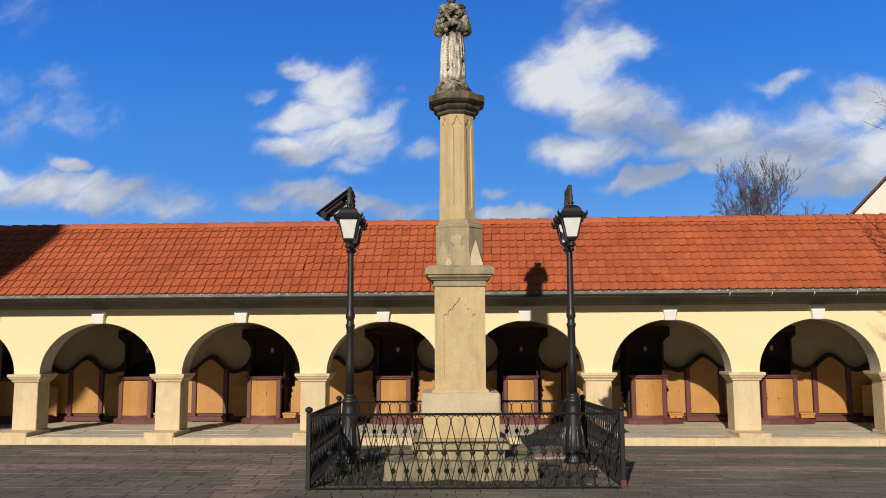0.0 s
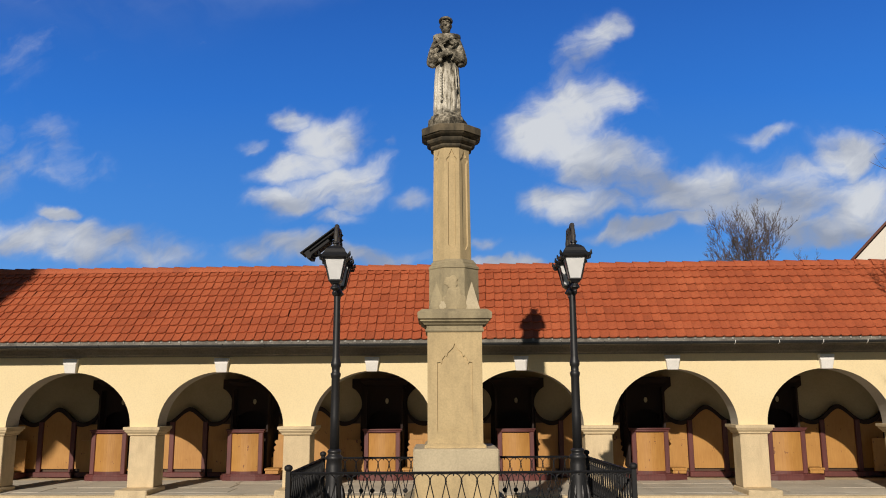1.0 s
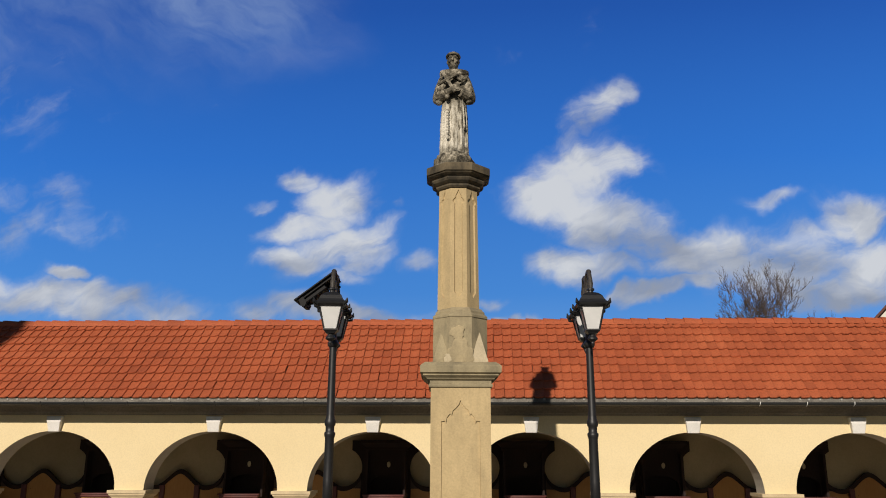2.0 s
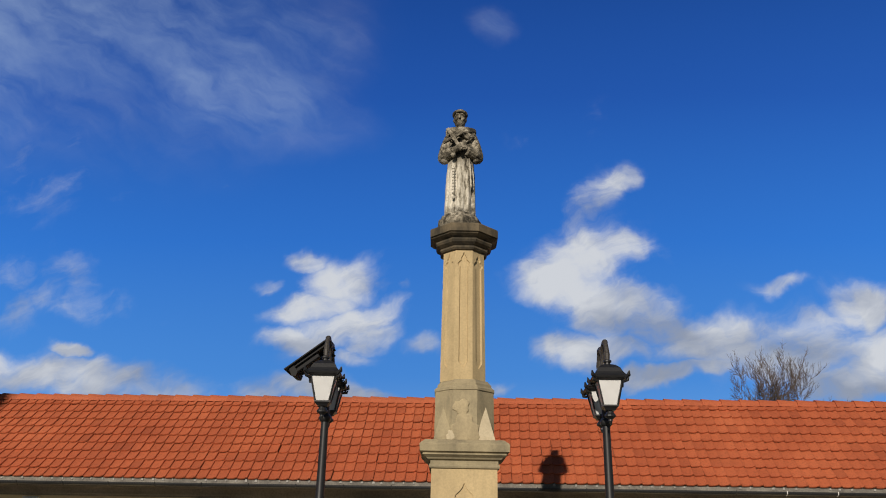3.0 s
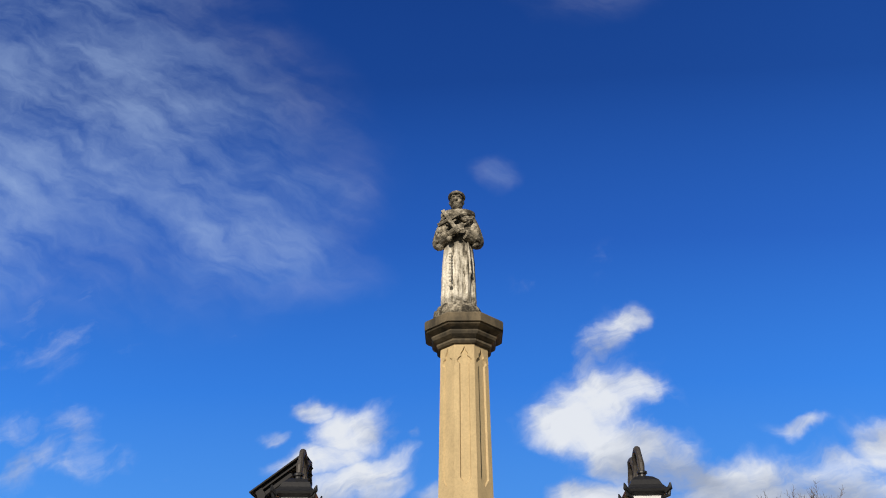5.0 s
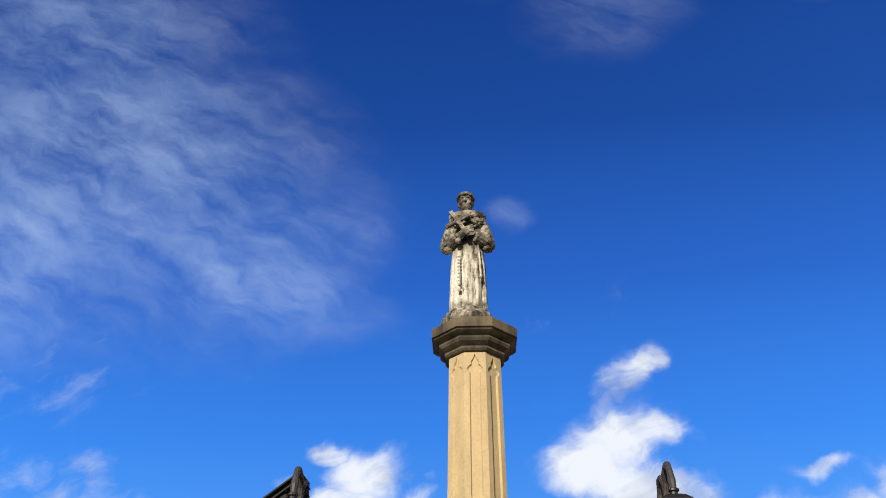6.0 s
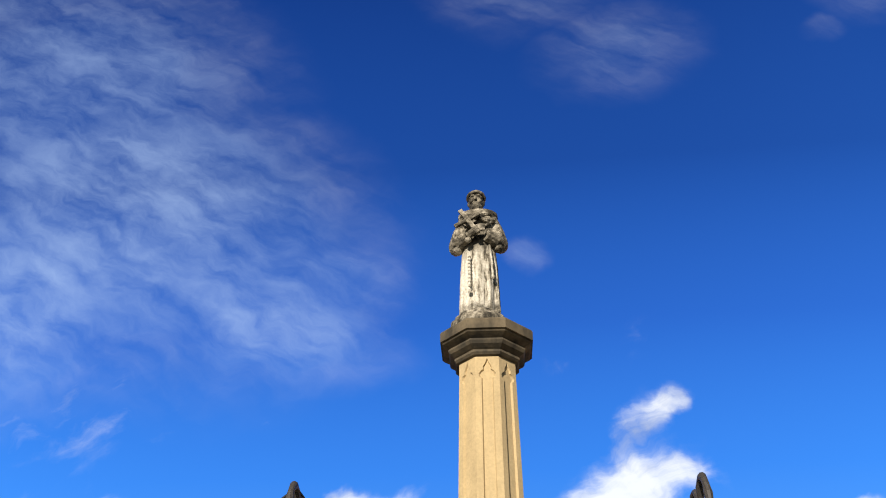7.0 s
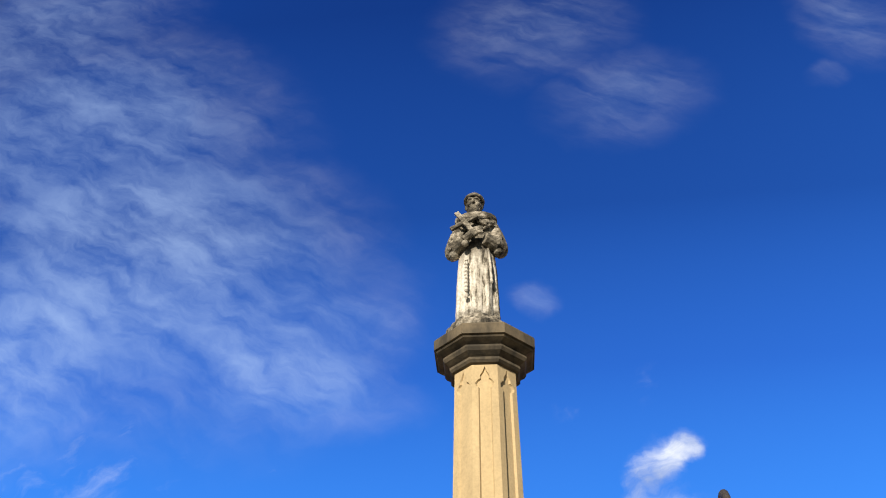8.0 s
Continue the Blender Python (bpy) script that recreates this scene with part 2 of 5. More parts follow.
# ---------------------------------------------------------------- mesh helpers
def mesh_object(name, bm, mat, parent=None, label="", smooth=False, mats=None):
    me = bpy.data.meshes.new(name)
    bmesh.ops.recalc_face_normals(bm, faces=bm.faces)
    if smooth:
        for f in bm.faces:
            f.smooth = True
    bm.to_mesh(me)
    bm.free()
    for m in mats or [mat]:
        me.materials.append(m)
    ob = new(name, me)
    if parent is not None:
        ob.parent = parent
    if label:
        ob["label"] = label
    return ob


def part(name, bm, mat, parent, label="", smooth=False):
    return mesh_object(name, bm, mat, parent, label, smooth)


def thing(name, label, category, m=None, group="", kind=""):
    ob = tagged(new(name), label, category, group, kind)
    ob.empty_display_size = 0.2
    if m is not None:
        ob.matrix_basis = m
    return ob


def bevel(bm, w, seg=1):
    if w > 0:
        bmesh.ops.bevel(bm, geom=list(bm.edges), offset=w, segments=seg, affect="EDGES", profile=0.6)
    return bm


def box(x0, x1, y0, y1, z0, z1, w=0.0, seg=1):
    bm = bmesh.new()
    m = Matrix.LocRotScale(((x0 + x1) / 2, (y0 + y1) / 2, (z0 + z1) / 2), None, (x1 - x0, y1 - y0, z1 - z0))
    bmesh.ops.create_cube(bm, size=1.0, matrix=m)
    return bevel(bm, w, seg)


def merge(*bms):
    out = bms[0]
    for b in bms[1:]:
        me = bpy.data.meshes.new("tmp")
        b.to_mesh(me)
        b.free()
        out.from_mesh(me)
        bpy.data.meshes.remove(me)
    return out


def loft(rings, close_ends=True, wrap=True):
    """Skin over rings of equal length, each a list of points."""
    bm = bmesh.new()
    rows = [[bm.verts.new(p) for p in r] for r in rings]
    n = len(rows[0])
    for a, b in zip(rows, rows[1:]):
        for i in range(n if wrap else n - 1):
            j = (i + 1) % n
            bm.faces.new((a[i], a[j], b[j], b[i]))
    if close_ends:
        bm.faces.new(rows[0])
        bm.faces.new(rows[-1])
    return bm


def ring(r, z, n, cx=0.0, cy=0.0, ph=0.0, sy=1.0):
    return [(cx + r * math.cos(2 * math.pi * i / n + ph), cy + sy * r * math.sin(2 * math.pi * i / n + ph), z) for i in range(n)]


def lathe(profile, n=16, cx=0.0, cy=0.0, ph=0.0):
    return loft([ring(r, z, n, cx, cy, ph) for r, z in profile])


def square_loft(profile, cx=0.0, cy=0.0):
    """Mouldings on a square plan: rows of half-width and height."""
    return loft([[(cx - r, cy - r, z), (cx + r, cy - r, z), (cx + r, cy + r, z), (cx - r, cy + r, z)] for r, z in profile])


def tube(points, radii, n=6):
    """A round bar along points."""
    pts = [Vector(p) for p in points]
    if isinstance(radii, (int, float)):
        radii = [radii] * len(pts)
    rings, up = [], Vector((0.31, 0.2, 0.93))
    for i, p in enumerate(pts):
        d = (pts[min(i + 1, len(pts) - 1)] - pts[max(i - 1, 0)]).normalized()
        if abs(d.dot(up)) > 0.95:
            up = Vector((0.9, 0.3, 0.1))
        a = d.cross(up).normalized()
        b = d.cross(a)
        rings.append([p + radii[i] * (math.cos(2 * math.pi * k / n) * a + math.sin(2 * math.pi * k / n) * b) for k in range(n)])
    return loft(rings)


def extrude_outline(pts, y0, y1):
    """A board: an outline in x and z, between two depths."""
    bm = bmesh.new()
    f = bm.faces.new([bm.verts.new((x, y0, z)) for x, z in pts])
    out = bmesh.ops.extrude_face_region(bm, geom=[f])
    for v in out["geom"]:
        if isinstance(v, bmesh.types.BMVert):
            v.co.y = y1
    return bm


def roughen(bm, amount, scale, cuts=0):
    if cuts:
        bmesh.ops.subdivide_edges(bm, edges=list(bm.edges), cuts=cuts, use_grid_fill=True)
    for v in bm.verts:
        v.co += amount * noise.noise_vector(v.co * scale)
    return bm


# ---------------------------------------------------------------- sky: clouds far off
def cloud_material():
    """White clouds: soft clumps broken up by drifting noise; clear between them."""
    n = Nodes("sunlit_cloud")
    n.tree.nodes.remove(n.bsdf)
    v = n.coords()
    warp = n.add("ShaderNodeTexNoise")
    warp.inputs["Scale"].default_value = 0.006
    warp.inputs["Detail"].default_value = 5
    n.link(v, warp.inputs["Vector"])
    sub = n.add("ShaderNodeVectorMath", operation="SUBTRACT")
    sub.inputs[1].default_value = (0.5, 0.5, 0.5)
    n.link(warp.outputs["Color"], sub.inputs[0])
    sc = n.add("ShaderNodeVectorMath", operation="SCALE")
    sc.inputs["Scale"].default_value = 140.0
    n.link(sub.outputs[0], sc.inputs[0])
    ad = n.add("ShaderNodeVectorMath", operation="ADD")
    n.link(v, ad.inputs[0])
    n.link(sc.outputs[0], ad.inputs[1])
    flat = n.add("ShaderNodeVectorMath", operation="MULTIPLY")
    flat.inputs[1].default_value = (1, 0, 1)
    n.link(ad.outputs[0], flat.inputs[0])
    p = flat.outputs[0]
    total = high = None
    for blob in CLOUDS:
        x, z, rx, rz, turn, power = blob
        veil = z > 1150 and power < 0.45 or rx > 600
        m = n.add("ShaderNodeMapping", vector_type="TEXTURE")
        m.inputs["Location"].default_value = (x, 0, z)
        m.inputs["Rotation"].default_value = (0, radians(-turn), 0)
        m.inputs["Scale"].default_value = (rx * 1.75, 1, rz * 1.75)
        n.link(p, m.inputs["Vector"])
        ln = n.add("ShaderNodeVectorMath", operation="LENGTH")
        n.link(m.outputs[0], ln.inputs[0])
        mr = n.add("ShaderNodeMapRange", interpolation_type="SMOOTHSTEP")
        mr.inputs["From Min"].default_value, mr.inputs["From Max"].default_value = 1.0, 0.15
        mr.inputs["To Min"].default_value, mr.inputs["To Max"].default_value = 0.0, power
        n.link(ln.outputs["Value"], mr.inputs["Value"])
        if veil:
            if high is None:
                high = mr.outputs[0]
            else:
                mx = n.add("ShaderNodeMath", operation="MAXIMUM")
                n.link(high, mx.inputs[0])
                n.link(mr.outputs[0], mx.inputs[1])
                high = mx.outputs[0]
        elif total is None:
            total = mr.outputs[0]
        else:
            mx = n.add("ShaderNodeMath", operation="MAXIMUM")
            n.link(total, mx.inputs[0])
            n.link(mr.outputs[0], mx.inputs[1])
            total = mx.outputs[0]
    puff = n.noise(p, 0.0085, 7, 0.54)
    wind = n.add("ShaderNodeMapping")
    wind.inputs["Rotation"].default_value = (0, radians(24), 0)
    n.link(p, wind.inputs["Vector"])
    wisp = n.noise(wind.outputs[0], 0.0046, 8, 0.62, (0.62, 1.0, 2.3))
    tex = n.add("ShaderNodeMapRange")
    tex.inputs["From Min"].default_value, tex.inputs["From Max"].default_value = 0.33, 0.67
    n.link(n.mix(0.42, puff, wisp), tex.inputs["Value"])
    # the noise eats into the clumps from their rims
    er = n.add("ShaderNodeMath", operation="MULTIPLY_ADD")
    n.link(tex.outputs[0], er.inputs[0])
    er.inputs[1].default_value, er.inputs[2].default_value = 1.05, -1.0
    am = n.add("ShaderNodeMath", operation="MULTIPLY_ADD")
    n.link(total, am.inputs[0])
    am.inputs[1].default_value = 1.2
    n.link(er.outputs[0], am.inputs[2])
    fill = n.add("ShaderNodeMapRange", interpolation_type="SMOOTHSTEP")
    fill.inputs["From Min"].default_value, fill.inputs["From Max"].default_value = -0.30, 0.85
    n.link(am.outputs[0], fill.inputs["Value"])
    cap = n.add("ShaderNodeMapRange")
    cap.inputs["From Min"].default_value, cap.inputs["From Max"].default_value = 0.0, 0.62
    cap.inputs["To Max"].default_value = 0.97
    n.link(total, cap.inputs["Value"])
    dens = n.add("ShaderNodeMath", operation="MULTIPLY")
    n.link(fill.outputs[0], dens.inputs[0])
    n.link(cap.outputs[0], dens.inputs[1])
    # thin high veil, combed along its length
    comb = n.add("ShaderNodeMapping")
    comb.inputs["Rotation"].default_value = (0, radians(-34), 0)
    n.link(p, comb.inputs["Vector"])
    fib = n.noise(comb.outputs[0], 0.0030, 6, 0.54, (0.55, 1.0, 2.1))
    fine_fib = n.noise(comb.outputs[0], 0.0105, 6, 0.56, (0.6, 1.0, 1.6))
    vt = n.add("ShaderNodeMapRange", interpolation_type="SMOOTHSTEP")
    vt.inputs["From Min"].default_value, vt.inputs["From Max"].default_value = 0.30, 0.72
    vt.inputs["To Min"].default_value, vt.inputs["To Max"].default_value = 0.10, 1.45
    n.link(n.mix(0.34, fib, fine_fib), vt.inputs["Value"])
    vd = n.add("ShaderNodeMath", operation="MULTIPLY")
    n.link(high, vd.inputs[0])
    n.link(vt.outputs[0], vd.inputs[1])
    both = n.add("ShaderNodeMath", operation="MAXIMUM")
    n.link(dens.outputs[0], both.inputs[0])
    n.link(vd.outputs[0], both.inputs[1])
    dens = both
    # lit tops, grey-blue bellies
    body = n.mix(0.45, n.noise(v, 0.0052, 3, 0.45, (0.7, 1.0, 1.7)), wisp)
    deep = n.add("ShaderNodeSeparateXYZ")
    n.link(p, deep.inputs[0])
    base = n.add("ShaderNodeMapRange", interpolation_type="SMOOTHSTEP")
    base.inputs["From Min"].default_value, base.inputs["From Max"].default_value = 330.0, 640.0
    base.inputs["To Min"].default_value, base.inputs["To Max"].default_value = -0.085, 0.015
    n.link(deep.outputs[2], base.inputs["Value"])
    thick = n.add("ShaderNodeMath", operation="ADD")
    n.link(body, thick.inputs[0])
    n.link(base.outputs[0], thick.inputs[1])
    col = n.ramp(thick.outputs[0], [(0.37, (0.37, 0.42, 0.53)), (0.48, (0.56, 0.605, 0.70)), (0.59, (0.82, 0.85, 0.90))])
    col = n.mix(n.ramp(high, [(0.04, (0, 0, 0)), (0.2, (1, 1, 1))]), col, (0.43, 0.575, 0.84))
    # clear sky: paler towards the horizon
    sep = n.add("ShaderNodeSeparateXYZ")
    n.link(v, sep.inputs[0])
    rise = n.add("ShaderNodeMath", operation="DIVIDE")
    n.link(sep.outputs[2], rise.inputs[0])
    rise.inputs[1].default_value = 3700.0
    blue = n.ramp(rise.outputs[0], [(0.0, (0.33, 0.56, 0.94)), (0.055, (0.205, 0.475, 0.95)), (0.11, (0.088, 0.335, 0.90)), (0.21, (0.040, 0.225, 0.79)), (0.33, (0.023, 0.126, 0.545)), (0.50, (0.0115, 0.066, 0.318)), (0.84, (0.0062, 0.037, 0.205))])
    off = n.add("ShaderNodeMath", operation="MULTIPLY_ADD")
    n.link(sep.outputs[0], off.inputs[0])
    off.inputs[1].default_value, off.inputs[2].default_value = 1 / 1500.0, 0.17
    sq = n.add("ShaderNodeMath", operation="MULTIPLY")
    n.link(off.outputs[0], sq.inputs[0])
    n.link(off.outputs[0], sq.inputs[1])
    blue = n.mix(1.0, blue, n.ramp(sq.outputs[0], [(0.0, (0.92, 0.93, 0.945)), (1.0, (1.16, 1.14, 1.10))]), "MULTIPLY")
    em = n.add("ShaderNodeEmission")
    n.link(n.mix(dens.outputs[0], blue, col), em.inputs[0])
    # the sheet thins out to nothing at its border
    across = n.add("ShaderNodeMath", operation="ABSOLUTE")
    n.link(sep.outputs[0], across.inputs[0])
    fx = n.add("ShaderNodeMapRange")
    fx.inputs["From Min"].default_value, fx.inputs["From Max"].default_value = 2900.0, 2500.0
    n.link(across.outputs[0], fx.inputs["Value"])
    fz = n.add("ShaderNodeMapRange")
    fz.inputs["From Min"].default_value, fz.inputs["From Max"].default_value = 4400.0, 3900.0
    n.link(sep.outputs[2], fz.inputs["Value"])
    fade = n.add("ShaderNodeMath", operation="MULTIPLY")
    n.link(fx.outputs[0], fade.inputs[0])
    n.link(fz.outputs[0], fade.inputs[1])
    tr = n.add("ShaderNodeBsdfTransparent")
    mixs = n.add("ShaderNodeMixShader")
    n.link(fade.outputs[0], mixs.inputs[0])
    n.link(tr.outputs[0], mixs.inputs[1])
    n.link(em.outputs[0], mixs.inputs[2])
    n.link(mixs.outputs[0], n.tree.nodes["Material Output"].inputs[0])
    return n.mat


CLOUDS = []
CLOUDS += [(-491, 719, 57, 37, 0, 0.9), (-385, 662, 119, 64, 10, 0.9), (-466, 591, 112, 45, 10, 0.9), (-369, 539, 148, 53, 20, 1.0),
           (-458, 499, 119, 33, 0, 1.0), (-583, 640, 39, 26, 0, 0.7), (-234, 636, 27, 21, 0, 0.5), (-303, 507, 81, 37, 20, 0.9), (-354, 454, 88, 27, 10, 0.6)]
CLOUDS += [(-485, 377, 148, 44, 0, 0.9), (-324, 351, 161, 35, -8, 0.9), (-149, 494, 66, 27, 0, 0.55), (24, 393, 55, 23, 0, 0.6), (67, 331, 114, 20, 0, 0.95),
           (-178, 334, 87, 20, 0, 0.6), (-1090, 392, 330, 56, -3, 0.92), (-1096, 466, 54, 21, 0, 1.0), (-890, 372, 170, 36, -4, 0.8), (-1157, 600, 201, 43, -12, 0.45), (-1272, 587, 70, 77, 0, 0.5)]
CLOUDS += [(247, 717, 145, 90, 20, 0.95), (370, 749, 86, 57, 0, 0.9), (187, 657, 116, 75, 0, 1.0), (316, 594, 200, 82, -15, 1.0), (442, 539, 213, 62, -20, 1.0),
           (213, 482, 107, 47, 0, 1.0), (327, 487, 114, 44, 0, 0.8), (582, 499, 197, 67, 0, 1.0), (791, 487, 236, 90, 10, 1.0), (950, 596, 97, 66, 20, 0.95), (982, 447, 123, 86, 0, 0.95)]
CLOUDS += [(410, 412, 106, 26, 5, 0.95), (537, 430, 84, 23, 10, 0.8), (757, 641, 67, 22, 5, 0.6), (869, 405, 124, 43, 10, 0.9), (691, 437, 84, 29, 0, 0.5),
           (346, 945, 78, 36, 28, 0.92), (293, 903, 92, 50, 35, 0.80), (233, 846, 76, 44, 50, 0.62), (21, 1464, 60, 52, -20, 0.15), (-726, 961, 29, 19, 0, 0.35), (308, 1146, 56, 55, -30, 0.2), (112, 1083, 64, 22, 0, 0.2)]
CLOUDS += [(-2235, 3195, 539, 516, -30, 0.18), (-1751, 2456, 705, 493, -35, 0.25), (-1327, 1757, 691, 436, -30, 0.36), (-792, 1287, 319, 149, -20, 0.40),
           (-1625, 1380, 290, 303, 0, 0.42), (-598, 1441, 217, 128, -30, 0.2), (-1369, 985, 330, 150, 0, 0.32), (-1237, 667, 204, 94, 0, 0.45), (-1083, 602, 184, 53, -10, 0.4)]
CLOUDS += [(103, 2908, 300, 280, 20, 0.12), (410, 2401, 230, 190, 20, 0.13), (1323, 2747, 141, 215, 0, 0.13), (1164, 2414, 70, 50, 20, 0.06)]

bm = bmesh.new()
bm.faces.new([bm.verts.new(p) for p in ((-2900, 2000, -60), (2900, 2000, -60), (2900, 2000, 4400), (-2900, 2000, 4400))])
tagged(mesh_object("backdrop", bm, cloud_material()), "white and grey fair-weather clouds in a blue sky", "sky", kind="structure")


# ---------------------------------------------------------------- ground
def ground_z(y):
    """Level round the monument, then falling gently to the arcade."""
    t = min(max((y - 1.7) / 4.8, 0.0), 1.0)
    return -0.60 * t * (0.55 + 0.45 * t)


xs = [-2500, -300, -60, -25] + [-16 + 1.0 * i for i in range(33)] + [30, 60, 300, 2500]
ys = [-2500, -300, -60, -20, -8, -4] + [-2.0 + 0.5 * i for i in range(19)] + [12, 20, 60, 300, 3000]
bm = bmesh.new()
grid = [[bm.verts.new((x, y, ground_z(y) - 0.03)) for x in xs] for y in ys]
for a, b in zip(grid, grid[1:]):
    for i in range(len(xs) - 1):
        bm.faces.new((a[i], a[i + 1], b[i + 1], b[i]))
ground = tagged(mesh_object("ground", bm, M_GROUND), "sandy earth ground under grey stone paving", "ground", kind="structure")

# ---------------------------------------------------------------- arcade
WALL_Y, WALL_T, BACK_Y, FLOOR_Z = 7.05, 0.50, 10.45, -0.38
SPRING, CROWN, WALL_TOP = 0.985, 2.15, 2.72
PIERS = [-16.8, -13.5, -10.2, -6.86, -3.53, -0.33, 2.855, 6.06, 9.25, 12.45, 15.6]
HALF = 0.30

# arched wall: front, back and soffit of every arch
bm = bmesh.new()
SEG = 28


def wall_strip(top_pts, low_pts):
    fr_t = [bm.verts.new((x, WALL_Y, z)) for x, z in top_pts]
    fr_l = [bm.verts.new((x, WALL_Y, z)) for x, z in low_pts]
    bk_t = [bm.verts.new((x, WALL_Y + WALL_T, z)) for x, z in top_pts]
    bk_l = [bm.verts.new((x, WALL_Y + WALL_T, z)) for x, z in low_pts]
    for i in range(len(top_pts) - 1):
        bm.faces.new((fr_l[i], fr_l[i + 1], fr_t[i + 1], fr_t[i]))
        bm.faces.new((bk_l[i + 1], bk_l[i], bk_t[i], bk_t[i + 1]))
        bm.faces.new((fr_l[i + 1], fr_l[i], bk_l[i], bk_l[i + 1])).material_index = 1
        bm.faces.new((fr_t[i], fr_t[i + 1], bk_t[i + 1], bk_t[i]))


for a, b in zip(PIERS, PIERS[1:]):
    x0, x1 = a + HALF, b - HALF
    c, r = (x0 + x1) / 2, (x1 - x0) / 2
    low = [(c - r * math.cos(math.pi * i / SEG), SPRING + (CROWN - SPRING) * math.sin(math.pi * i / SEG)) for i in range(SEG + 1)]
    wall_strip([(x, WALL_TOP) for x, _ in low], low)
for p in PIERS:
    wall_strip([(p - HALF, WALL_TOP), (p + HALF, WALL_TOP)], [(p - HALF, SPRING), (p + HALF, SPRING)])
bmesh.ops.remove_doubles(bm, verts=bm.verts, dist=0.0005)
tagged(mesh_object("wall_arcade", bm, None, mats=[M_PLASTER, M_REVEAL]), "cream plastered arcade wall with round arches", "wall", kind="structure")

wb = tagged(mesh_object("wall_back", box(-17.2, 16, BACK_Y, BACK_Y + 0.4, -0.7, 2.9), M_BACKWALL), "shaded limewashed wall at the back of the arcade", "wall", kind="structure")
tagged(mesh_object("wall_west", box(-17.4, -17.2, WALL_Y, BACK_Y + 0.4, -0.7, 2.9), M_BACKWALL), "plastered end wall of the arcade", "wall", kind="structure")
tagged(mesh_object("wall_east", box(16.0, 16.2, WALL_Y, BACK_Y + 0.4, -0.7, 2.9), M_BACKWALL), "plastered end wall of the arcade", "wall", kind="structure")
tagged(mesh_object("ceiling", box(-17.2, 16, WALL_Y + WALL_T, BACK_Y, 2.5, 2.6), M_CEILING), "flat dark boarded arcade ceiling in shade", "ceiling", kind="structure")

# floor of the arcade on its plinth step
fl = tagged(mesh_object("floor", box(-17.2, 16, 6.72, BACK_Y, -0.95, FLOOR_Z - 0.02), M_PIER), "raised arcade floor of pale flagstones with a stone step", "floor", kind="structure")


def pier(x):
    ob = thing("arcade_pier", "weathered yellow sandstone pier carrying the arches", "pier", pose(x, WALL_Y + WALL_T / 2, FLOOR_Z), group="arcade piers")
    h, d = HALF - 0.015, WALL_T / 2 + 0.005
    rnd = random.Random(int(x * 10))
    part("shaft", roughen(box(-h, h, -d, d, 0.10, 1.18, 0.012), 0.004, 3.0, 3), M_PIER, ob)
    part("base", roughen(box(-h - 0.05, h + 0.06, -d - 0.475, d + 0.02, -0.34, 0.10, 0.02), 0.012, 4.0, 3), M_PIER, ob, "worn stone pier foot")
    prof = [(0.01, 1.18), (0.035, 1.20), (0.035, 1.225), (0.05, 1.235), (0.085, 1.275), (0.085, 1.30), (0.11, 1.305), (0.11, 1.365)]
    rings = [[(-h - r, -d - r, z), (h + r, -d - r, z), (h + r, d + r, z), (-h - r, d + r, z)] for r, z in prof]
    part("capital", loft(rings), M_PIER, ob, "moulded stone impost block")
    return ob


for x in PIERS[1:-1]:
    pier(x)


def keystone(x):
    zt, zb = 2.44, 2.13
    bm = bmesh.new()
    pts = [(-0.16, zt), (0.16, zt), (0.15, zt - 0.10), (0.14, zt - 0.12), (0.115, zb), (-0.115, zb), (-0.14, zt - 0.12), (-0.15, zt - 0.10)]
    bm = extrude_outline(pts, -0.11, 0.05)
    for v in bm.verts:
        if v.co.z < zb + 0.01 and v.co.y < 0:
            v.co.y += 0.035
    bevel(bm, 0.008)
    ob = mesh_object("keystone", bm, M_KEY)
    ob.matrix_basis = pose(x, WALL_Y, 0)
    return tagged(ob, "white painted keystone over an arch crown", "keystone", group="arch keystones")


for a, b in zip(PIERS, PIERS[1:]):
    keystone((a + b) / 2)

# ---------------------------------------------------------------- roof
EAVE_Y, EAVE_Z, RIDGE_Y, RIDGE_Z = 6.42, 2.76, 8.25, 4.56
ROOF_X0, ROOF_X1 = -17.6, 16.4
SLOPE = Vector((0, RIDGE_Y - EAVE_Y, RIDGE_Z - EAVE_Z))
RLEN = SLOPE.length
SLOPE.normalize()
RNORM = Vector((0, -SLOPE.z, SLOPE.y))
bm = bmesh.new()
prof = [(EAVE_Y + 0.03, EAVE_Z - 0.05), (RIDGE_Y, RIDGE_Z - 0.06), (BACK_Y + 0.75, EAVE_Z - 0.05), (BACK_Y + 0.6, EAVE_Z - 0.15), (RIDGE_Y, RIDGE_Z - 0.2), (EAVE_Y + 0.12, EAVE_Z - 0.15)]
va = [bm.verts.new((ROOF_X0, y, z)) for y, z in prof]
vb = [bm.verts.new((ROOF_X1, y, z)) for y, z in prof]
for i in range(6):
    j = (i + 1) % 6
    bm.faces.new((va[i], va[j], vb[j], vb[i]))
bm.faces.new(va)
bm.faces.new(vb)
roof = thing("arcade_roof", "steep roof of orange-red clay tiles over the arcade", "roof", kind="structure")
part("roof_deck", bm, M_SOFFIT, roof, "dark timber roof deck")
part("eaves_soffit", box(ROOF_X0, ROOF_X1, 6.47, 6.90, 2.655, 2.69), M_SOFFIT, roof, "dark brown eaves boards")
